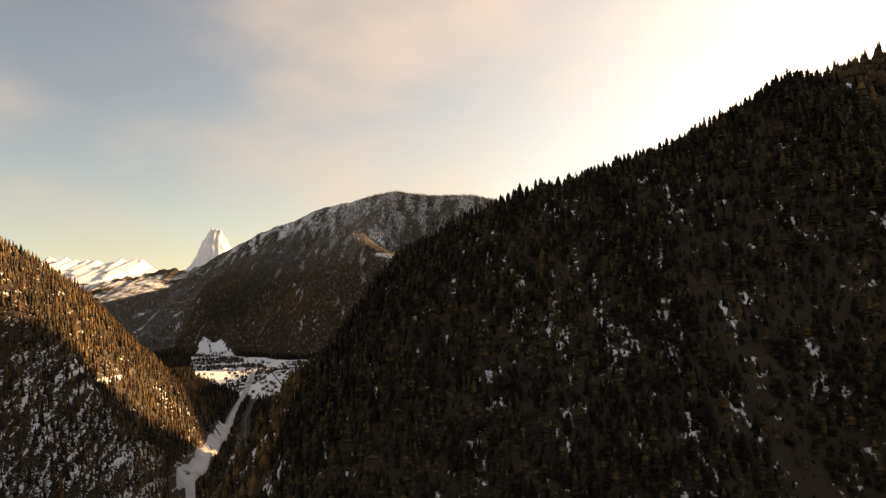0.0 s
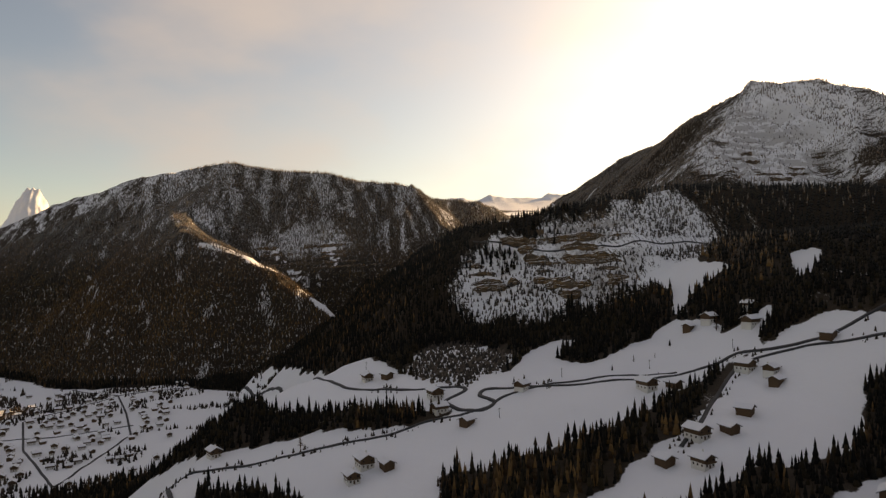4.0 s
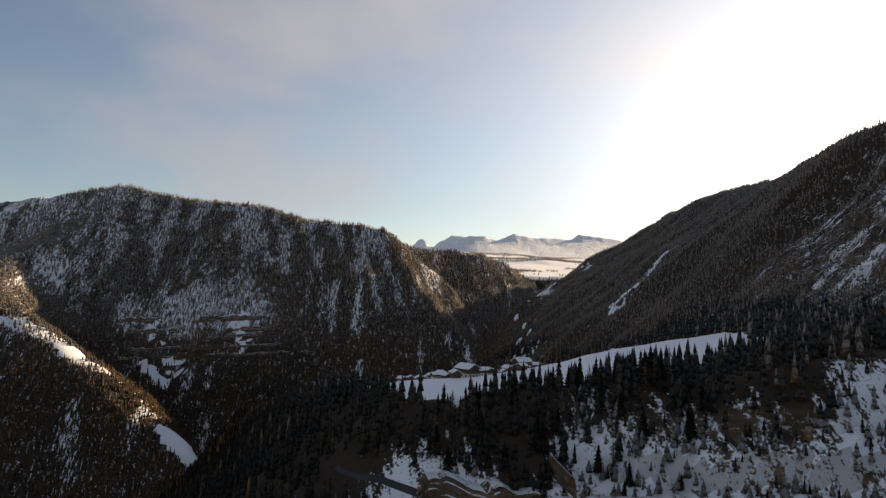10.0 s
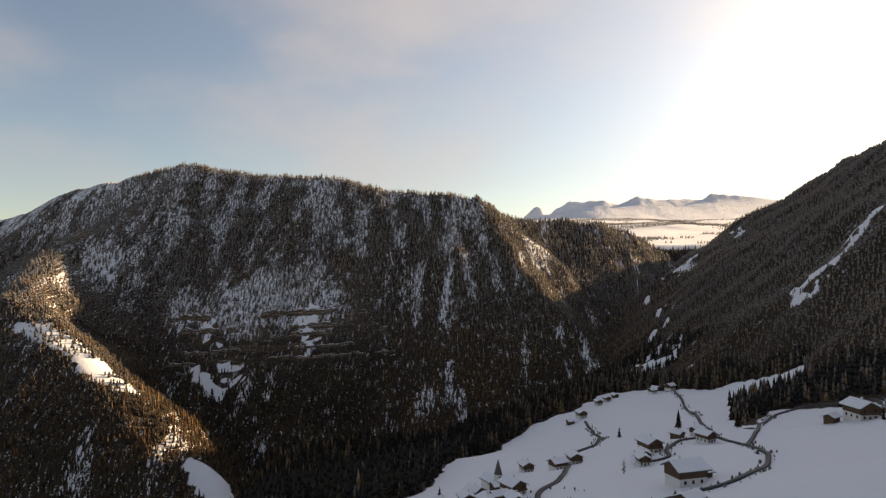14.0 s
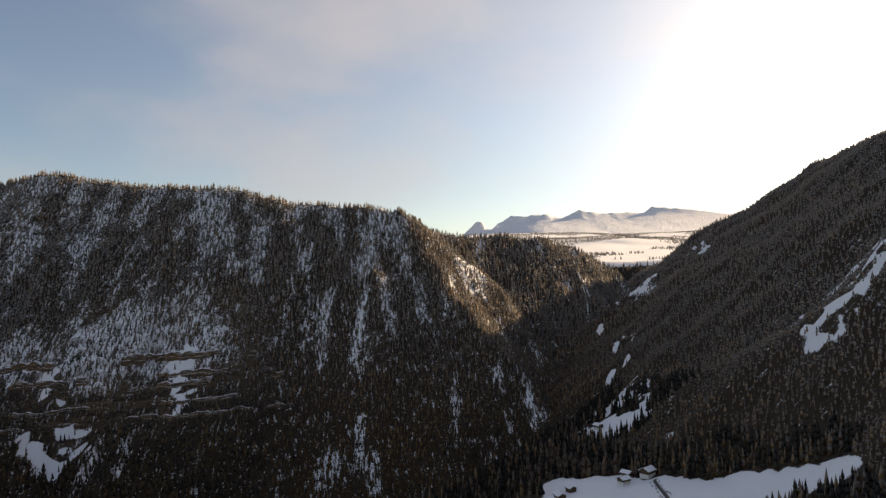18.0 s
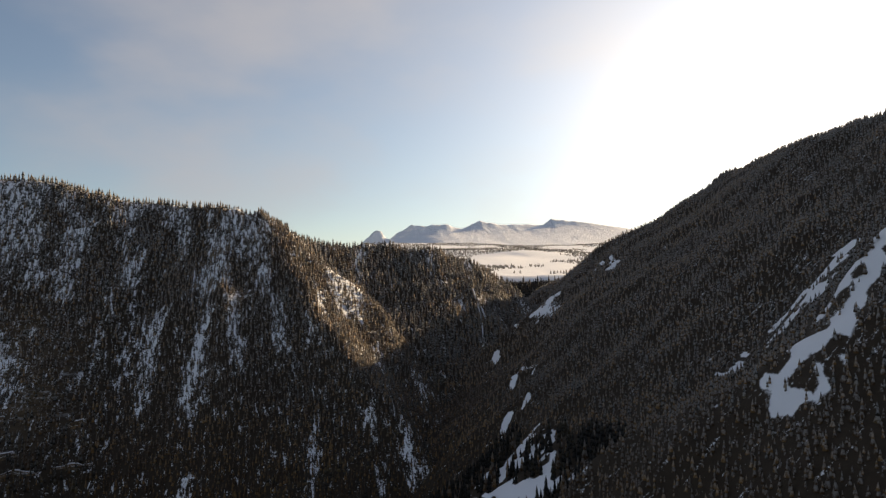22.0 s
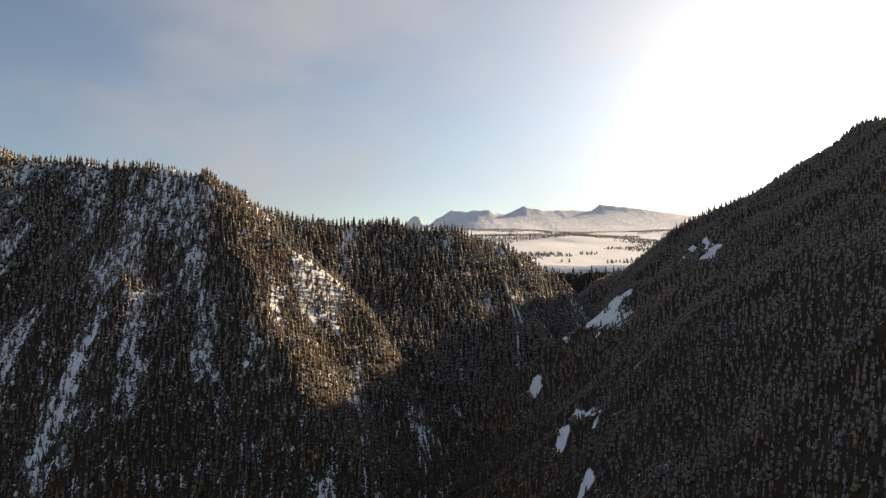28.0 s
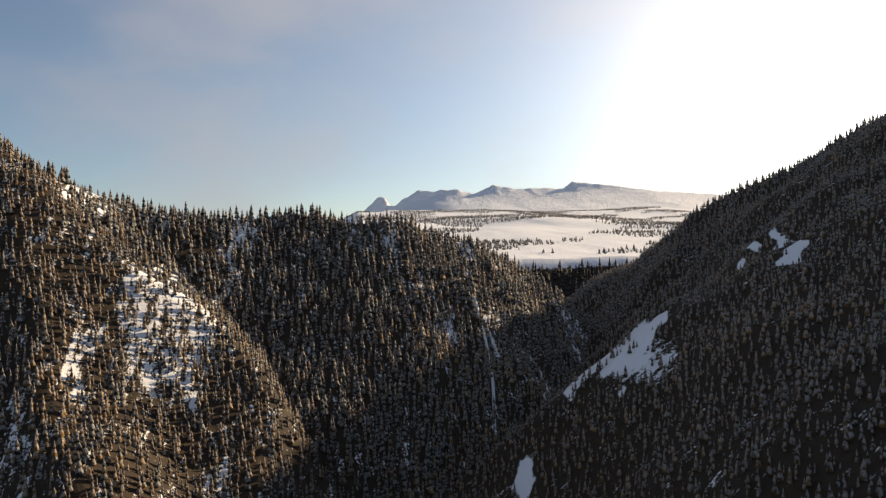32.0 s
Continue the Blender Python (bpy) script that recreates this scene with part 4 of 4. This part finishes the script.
    plant("hedge", hx, hy, land(hx, hy)[0], 0.42 * (0.5 + 0.9 * rng.random(len(hx))), np.full(len(hx), 1.9), cone_tree(2, 5), MAT_HEDGE, rng, "dark bare hedges along the snowy village lanes")
    bx, by = scatter(rng, -260, 20, 340, 700, 1.6)
    keep = (meadow_at(bx, by) > 0.5) & ((fbm(bx, by, 22, 355, 3) > 0.3) | (np.abs(vnoise(bx + 0.4 * by, by, 30, 358)) < 0.045) | (np.hypot((bx + 100) / 1.6, by - 442) < 9)) & ~on_roads(bx, by) & (rng.random(len(bx)) < 0.8)
    bx, by = bx[keep], by[keep]
    plant("grove", bx, by, land(bx, by)[0], 2.1 * (0.4 + 0.9 * rng.random(len(bx))), np.full(len(bx), 1.4), cone_tree(2, 5), MAT_HEDGE, rng, "bare brown garden trees and copses between the valley houses")
    fx, fy = scatter(rng, -20, 150, 175, 300, 0.9)
    near_lane = np.min([along(fx, fy, [(*p, 0.0) for p in ROADS[k]])[0] for k in ("valley_road", "terrace_lane", "farm_lane")], axis=0)
    keep = (near_lane > 0.9) & (near_lane < 1.9) & (meadow_at(fx, fy) > 0.5) & (vnoise(fx, fy, 9, 357) > 0.1) & (rng.random(len(fx)) < 0.6)
    fx, fy = fx[keep], fy[keep]
    plant("hedge", fx, fy, land(fx, fy)[0], 0.9 * (0.5 + 0.9 * rng.random(len(fx))), np.full(len(fx), 1.7), cone_tree(2, 5), MAT_HEDGE, rng, "brown hedges and scrub along the farm lanes")
    # scattered trees on the plateau
    x, y = scatter(rng, 225, 620, 790, 1400, 2.8)
    z, _ = land(x, y)
    keep = (fbm(x * 0.7, y, 34, 330, 4) > 0.22 - 0.25 * step01(840, 800, y))
    plant("plateau_trees", x[keep], y[keep], z[keep], 1.7 * (0.6 + 0.7 * rng.random(keep.sum())), np.full(keep.sum(), 1.5), cone_tree(2, 5), MAT_FIR, rng, "loose groups of dark firs on the snow plateau")


build_forest()
# ---- single trees, houses ----
def part(name, bm, mat, parent, label="", smooth=False):
    """Links a bmesh as one mesh object under a thing or a part."""
    me = bpy.data.meshes.new(name)
    bm.to_mesh(me)
    bm.free()
    me.materials.append(mat)
    if smooth:
        me.polygons.foreach_set("use_smooth", np.ones(len(me.polygons), bool))
    ob = new(name, me)
    ob.parent = parent
    if label:
        ob["label"] = label
    return ob


def box(bm, x0, x1, y0, y1, z0, z1):
    vs = [bm.verts.new(p) for p in ((x0, y0, z0), (x1, y0, z0), (x1, y1, z0), (x0, y1, z0), (x0, y0, z1), (x1, y0, z1), (x1, y1, z1), (x0, y1, z1))]
    for f in ((3, 2, 1, 0), (4, 5, 6, 7), (0, 1, 5, 4), (1, 2, 6, 5), (2, 3, 7, 6), (3, 0, 4, 7)):
        bm.faces.new([vs[k] for k in f])


def boxed(*sizes):
    bm = bmesh.new()
    for s in sizes:
        box(bm, *s)
    return bm


def trunk_mesh(height, r):
    bm = bmesh.new()
    bmesh.ops.create_cone(bm, cap_ends=True, segments=7, radius1=r, radius2=r * 0.15, depth=height, matrix=Matrix.Translation((0, 0, height / 2 - 0.3)))
    return bm


def fir_crown(height, radius, tiers, seed):
    """Layered skirts of drooping boughs with ragged rims."""
    rng = random.Random(seed)
    bm = bmesh.new()
    sides = 11
    for k in range(tiers):
        f = k / (tiers - 1)
        z = height * (0.10 + 0.80 * f)
        r = radius * (1 - f) ** 0.8 + 0.05 * radius
        top = bm.verts.new((rng.uniform(-0.02, 0.02), rng.uniform(-0.02, 0.02), z + height * (1.5 / tiers) * (1 - 0.3 * f)))
        under = bm.verts.new((0, 0, z + height * 0.02))
        rim = []
        for s in range(sides * 2):
            a = math.pi * (s + 0.4 * k) / sides
            q = r * (rng.uniform(0.8, 1.15) if s % 2 else rng.uniform(0.42, 0.62))
            rim.append(bm.verts.new((q * math.cos(a), q * math.sin(a), z - (0.05 * height * (1.1 - f) if s % 2 else 0) + rng.uniform(-0.02, 0.02) * height)))
        for s in range(len(rim)):
            n = rim[(s + 1) % len(rim)]
            bm.faces.new((rim[s], n, top))
            bm.faces.new((n, rim[s], under))
    return bm


def larch_crown(height, radius, count, seed):
    """Bare twigs that sweep out and up from the stem."""
    rng = random.Random(seed)
    bm = bmesh.new()
    for k in range(count):
        f = (k + rng.random()) / count
        z = height * (0.12 + 0.86 * f)
        a, r = rng.uniform(0, 6.283), radius * (1 - f) ** 0.7 * rng.uniform(0.6, 1.1) + 0.06
        tip = Vector((r * math.cos(a), r * math.sin(a), z + r * rng.uniform(-0.05, 0.35)))
        side = Vector((-math.sin(a), math.cos(a), 0)) * r * 0.16
        a0, a1, a2 = (bm.verts.new((0.02 * math.cos(a + t), 0.02 * math.sin(a + t), z + 0.05 * t)) for t in (0, 2, 4))
        mid = Vector((tip.x * 0.6, tip.y * 0.6, (z + tip.z) / 2))
        m0, m1, m2 = bm.verts.new(mid + side), bm.verts.new(mid - side), bm.verts.new(mid + Vector((0, 0, -0.10 * r)))
        t = bm.verts.new(tip)
        for f3 in ((a0, m0, m1), (a1, m1, m2), (a2, m2, m0), (m0, t, m1), (m1, t, m2), (m2, t, m0)):
            bm.faces.new(f3)
    return bm


def single_tree(kind, height, seed):
    tree = new("fir_tree" if kind == "fir" else "larch_tree")
    part("trunk", trunk_mesh(height, 0.035 * height), MAT_BARK, tree)
    if kind == "fir":
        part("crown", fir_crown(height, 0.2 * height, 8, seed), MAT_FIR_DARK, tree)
        return tagged(tree, "dark green fir tree with drooping boughs on a snowy slope", "tree", "single trees")
    part("crown", larch_crown(height, 0.2 * height, 70, seed), MAT_LARCH, tree)
    return tagged(tree, "brown leafless larch tree among dark firs", "tree", "single trees")


def place_single_trees():
    rng = np.random.default_rng(21)
    models = [single_tree("fir", 3.0, 1), single_tree("fir", 3.0, 2), single_tree("fir", 3.0, 3), single_tree("larch", 3.0, 4)]
    spots = []
    for (x0, x1, y0, y1), count, usual in zip(SINGLE_ZONES, (150, 120, 80), (0.8, 3.3, 1.5)):
        px, py = x0 + (x1 - x0) * rng.random(count), y0 + (y1 - y0) * rng.random(count)
        clear = (meadow_at(px, py) < 0.4) & (bare_rock(px, py) < 0.3) & ~on_roads(px, py)
        spots += [(a, b, usual) for a, b in zip(px[clear], py[clear]) ]
    spots += [(118, 363, 2.2), (120, 365, 2.6), (122, 364, 2.0), (124, 366, 2.4), (116.5, 362, 1.6)]
    # lone trees on the fields
    spots += [(15, 257, 3.2), (17, 214, 3.4), (20, 217, 3.0), (122, 262, 3.6), (124, 263, 4.2), (133, 259, 4.4), (66, 262, 2.4), (69, 263, 2.0), (112, 268, 2.2), (98, 262, 2.4), (90, 258, 2.0), (104, 262, 1.8),
              (118, 415, 2.2), (141, 440, 2.4), (137, 452, 2.6), (126, 446, 2.0), (99, 408, 2.2), (112, 398, 2.0), (148, 418, 2.6), (151, 424, 2.2), (-30, 470, 3.0), (-60, 440, 3.2)]
    taken = 0
    for a, b, usual in spots:
        k = int(rng.integers(0, 4))
        h = usual * (0.65 + 0.6 * rng.random())
        if abs(a - 3) < 4.5 and 25 < b < 60:
            h = min(h, 0.7)
        z = float(land(np.array([a]), np.array([b]))[0][0])
        m = Matrix.Translation((a, b, z)) @ Matrix.Rotation(rng.random() * 6.28, 4, "Z") @ Matrix.Scale(h / 3.0, 4)
        if taken < len(models):
            models[taken].matrix_basis = m
        else:
            made = copy_thing(models[k], m)
            made.matrix_basis = m
        taken += 1


def window(parent, x, y, z, face):
    """A small window: frame and pane; face 'x' or 'y' with its sign."""
    s = 1 if face[0] == "+" else -1
    if face[1] == "y":
        f = part("window", boxed((x - 0.2, x + 0.2, y, y + 0.05 * s, z, z + 0.05), (x - 0.2, x + 0.2, y, y + 0.05 * s, z + 0.45, z + 0.5), (x - 0.2, x - 0.15, y, y + 0.05 * s, z + 0.05, z + 0.45), (x + 0.15, x + 0.2, y, y + 0.05 * s, z + 0.05, z + 0.45)), MAT_TIMBER, parent)
        part("pane", boxed((x - 0.15, x + 0.15, y, y + 0.03 * s, z + 0.05, z + 0.45)), MAT_GLASS, f, "dark glass pane")
    else:
        f = part("window", boxed((x, x + 0.05 * s, y - 0.2, y + 0.2, z, z + 0.05), (x, x + 0.05 * s, y - 0.2, y + 0.2, z + 0.45, z + 0.5), (x, x + 0.05 * s, y - 0.2, y - 0.15, z + 0.05, z + 0.45), (x, x + 0.05 * s, y + 0.15, y + 0.2, z + 0.05, z + 0.45)), MAT_TIMBER, parent)
        part("pane", boxed((x, x + 0.03 * s, y - 0.15, y + 0.15, z + 0.05, z + 0.45)), MAT_GLASS, f, "dark glass pane")


def roof_slab(w, l, eave, ridge, over, lift, thick):
    """Two sloping slabs, ridge along y."""
    bm = bmesh.new()
    a = w / 2 + over
    drop = (ridge - eave) / (w / 2) * over
    for s in (-1, 1):
        pts = [(0, ridge + lift), (s * a, eave - drop + lift)]
        for y0, y1 in ((-l / 2 - over, l / 2 + over),):
            vs = [bm.verts.new(p) for p in ((pts[0][0], y0, pts[0][1]), (pts[1][0], y0, pts[1][1]), (pts[1][0], y1, pts[1][1]), (pts[0][0], y1, pts[0][1]),
                                            (pts[0][0], y0, pts[0][1] + thick), (pts[1][0], y0, pts[1][1] + thick), (pts[1][0], y1, pts[1][1] + thick), (pts[0][0], y1, pts[0][1] + thick))]
            for f in ((3, 2, 1, 0), (4, 5, 6, 7), (0, 1, 5, 4), (1, 2, 6, 5), (2, 3, 7, 6), (3, 0, 4, 7)):
                bm.faces.new([vs[k] for k in f])
    bmesh.ops.recalc_face_normals(bm, faces=bm.faces)
    return bm


def gable(w, l, z0, eave, ridge):
    """A storey with gabled ends."""
    bm = bmesh.new()
    ring = [(-w / 2, z0), (w / 2, z0), (w / 2, eave), (0, ridge), (-w / 2, eave)]
    a, b = [[bm.verts.new((x, y, z)) for x, z in ring] for y in (-l / 2, l / 2)]
    bm.faces.new(a)
    bm.faces.new(b[::-1])
    for k in range(5):
        n = (k + 1) % 5
        bm.faces.new((a[n], a[k], b[k], b[n]))
    bmesh.ops.recalc_face_normals(bm, faces=bm.faces)
    return bm


def chalet(w, l, low, high, barn, label):
    house = new("barn" if barn else "house")
    part("wall", boxed((-w / 2, w / 2, -l / 2, l / 2, -1.2, low)), MAT_TIMBER if barn else MAT_PLASTER, house)
    part("upper_storey", gable(w + 0.1, l + 0.1, low, high, high + w * 0.26), MAT_TIMBER, house, "dark timber upper storey")
    roof = part("roof", roof_slab(w + 0.1, l + 0.1, high, high + w * 0.26, 0.45, 0.01, 0.09), MAT_TILE, house)
    part("snow", roof_slab(w + 0.1, l + 0.1, high, high + w * 0.26, 0.40, 0.11, 0.16), MAT_ROOFSNOW, roof, "thick snow on the roof")
    if not barn:
        part("chimney", boxed((0.5, 0.8, 0.4, 0.7, high + 0.2, high + w * 0.26 + 0.5)), MAT_PLASTER, roof, "white chimney")
        part("balcony", boxed((-w / 2, w / 2, -l / 2 - 0.45, -l / 2 - 0.05, low + 0.0, low + 0.06), (-w / 2, w / 2, -l / 2 - 0.45, -l / 2 - 0.4, low + 0.06, low + 0.4)), MAT_TIMBER, house)
        for x in (-w * 0.3, w * 0.3):
            window(house, x, -l / 2, low * 0.35, "-y")
            window(house, x, -l / 2 - 0.05, low + 0.42, "-y")
        for y in (-l * 0.3, 0.05, l * 0.3):
            window(house, -w / 2, y, low * 0.35, "-x")
            window(house, w / 2, y, low * 0.35, "+x")
    part("door", boxed((-0.22, 0.22, -l / 2 - 0.06, -l / 2, 0.0, 0.85)), MAT_TIMBER, house)
    return tagged(house, label, "barn" if barn else "house", "farms and village houses")


def place_houses():
    rng = random.Random(5)
    models = [chalet(3.0, 3.8, 1.1, 2.1, False, "white and timber chalet with a snow-covered gable roof"),
              chalet(3.6, 4.6, 1.2, 2.4, False, "large alpine farmhouse with timber balcony and snowy roof"),
              chalet(2.6, 3.6, 0.7, 1.6, True, "dark weathered timber barn under a snowy roof")]
    farms = [(-12, 241, 1), (-7, 239, 2), (27, 240, 1), (31, 237, 2), (24, 235, 0), (46, 256, 0), (50, 247, 2), (84, 214, 1), (90, 213, 2), (75, 210, 2), (79, 205, 0), (97, 218, 2), (115, 233, 0), (113, 229, 2), (130, 233, 2),
             (88, 179, 1), (95, 184, 1), (103, 189, 0), (124, 268, 1), (119, 270, 2), (132, 262, 0), (127, 255, 1), (113, 239, 1), (34, 292, 0), (39, 289, 2), (89, 240, 1), (95, 239, 2), (66, 256.5, 0), (47, 265, 1), (-4, 268, 0)]
    village = [(105.5, 386, 1, 0.8), (103, 383.5, 2, 0.6), (102.2, 387, 2, 0.5), (108, 388, 0, 0.6), (110, 390, 0, 0.55), (111.5, 393, 2, 0.6),
               (97.5, 404.5, 0, 0.5), (99, 407.5, 0, 0.5), (100.5, 405.5, 2, 0.45), (101.5, 408.5, 0, 0.5), (103, 405, 0, 0.5), (104.5, 408, 2, 0.5), (105.5, 404.5, 0, 0.5), (106, 410, 1, 0.55), (102.5, 412, 0, 0.5), (105, 414, 2, 0.5), (98.5, 400.5, 2, 0.45), (103, 400, 0, 0.5),
               (113, 425, 0, 0.55), (110, 430, 0, 0.55), (116, 430, 1, 0.5), (120.5, 404.5, 1, 0.75), (122.5, 406, 2, 0.5), (118, 397, 2, 0.6), (122.5, 423, 2, 0.6), (121.5, 420, 0, 0.5), (124.5, 427, 1, 0.65), (131.5, 427.5, 0, 0.6), (130, 433, 2, 0.5), (133, 434, 0, 0.5),
               (157, 513, 1, 0.6), (154, 515, 2, 0.55), (152, 511, 0, 0.55), (131, 495, 1, 0.6), (128, 492, 2, 0.5), (137, 504, 0, 0.55), (140, 508, 0, 0.55), (143, 512, 2, 0.55), (151.5, 429, 1, 0.85), (149, 431, 2, 0.6), (154.5, 431, 0, 0.6), (156, 434, 2, 0.5), (164, 561, 0, 0.6)]
    town = [(-43, 495, 1), (-39, 491, 1)]
    while len(town) < 150:
        a, b = rng.triangular(-140, -26, -75), rng.triangular(342, 508, 410)
        if inside(np.array([a]), np.array([b]), FIELDS["valley"])[0] > 3 and all(math.hypot(a - q[0], b - q[1]) > 3.9 for q in town):
            if min(along(np.array([a]), np.array([b]), [(*p, 0.0) for p in line])[0][0] for line in (STREAM, ROADS["town_street"], ROADS["town_lane"], ROADS["mill_lane"], ROADS["gorge_track"])) > 2.4:
                town.append((a, b, rng.choice((0, 0, 1, 2))))
    first = set()
    for a, b, k, size in [(*f, 0.78) for f in farms] + [(*f, 0.6) for f in town] + village:
        z = float(land(np.array([a]), np.array([b]))[0][0])
        turn = rng.choice((0.3, 0.55, 1.9, 2.1, 0.1)) + rng.uniform(-0.15, 0.15)
        m = Matrix.Translation((a, b, z + 0.1)) @ Matrix.Rotation(turn, 4, "Z") @ Matrix.Scale(size * (0.8 if a > 80 and b > 370 else 1.0), 4)
        if k not in first:
            first.add(k)
            models[k].matrix_basis = m
        else:
            copy_thing(models[k], m).matrix_basis = m



def church():
    thing = new("church")
    part("nave", gable(1.5, 2.6, -0.8, 1.0, 1.6), MAT_PLASTER, thing)
    roof = part("roof", roof_slab(1.5, 2.6, 1.0, 1.6, 0.15, 0.01, 0.06), MAT_TILE, thing)
    part("snow", roof_slab(1.5, 2.6, 1.0, 1.6, 0.12, 0.08, 0.1), MAT_ROOFSNOW, roof, "snow on the nave roof")
    tower = part("tower", boxed((-0.4, 0.4, -2.1, -1.31, -0.8, 2.2)), MAT_PLASTER, thing)
    bm = bmesh.new()
    bmesh.ops.create_cone(bm, cap_ends=True, segments=8, radius1=0.55, radius2=0.02, depth=1.9, matrix=Matrix.Translation((0, -1.7, 3.15)))
    part("spire", bm, MAT_TILE, tower, "slender dark slate spire")
    for s in (-1, 1):
        part("belfry_window", boxed((-0.12, 0.12, -1.7 + s * 0.4 - 0.02, -1.7 + s * 0.4 + 0.02, 1.5, 1.95)), MAT_GLASS, tower)
    a, b = 104.5, 417.0
    thing.matrix_basis = Matrix.Translation((a, b, float(land(np.array([a]), np.array([b]))[0][0]) + 0.1)) @ Matrix.Rotation(0.5, 4, "Z") @ Matrix.Scale(0.8, 4)
    tagged(thing, "small white village church with a slender dark spire", "church")



def telegraph_pole():
    pole = new("telegraph_pole")
    bm = bmesh.new()
    bmesh.ops.create_cone(bm, cap_ends=True, segments=8, radius1=0.06, radius2=0.04, depth=2.6, matrix=Matrix.Translation((0, 0, 1.0)))
    part("post", bm, MAT_BARK, pole)
    arm = part("crossarm", boxed((-0.35, 0.35, -0.03, 0.03, 2.0, 2.06)), MAT_BARK, pole)
    for x in (-0.3, 0.3):
        part("insulator", boxed((x - 0.02, x + 0.02, -0.02, 0.02, 2.061, 2.12)), MAT_PLASTER, arm)
    return tagged(pole, "slim weathered wooden telegraph pole standing in a snowy field", "pole", "telegraph poles")


def place_poles():
    model = telegraph_pole()
    for k, (a, b) in enumerate([(99, 256), (78, 261), (35, 303), (57, 246), (118, 250), (20, 262)]):
        m = Matrix.Translation((a, b, float(land(np.array([a * 1.0]), np.array([b * 1.0]))[0][0]))) @ Matrix.Rotation(0.4, 4, "Z")
        (model if k == 0 else copy_thing(model, m)).matrix_basis = m


place_poles()
church()
place_single_trees()
place_houses()
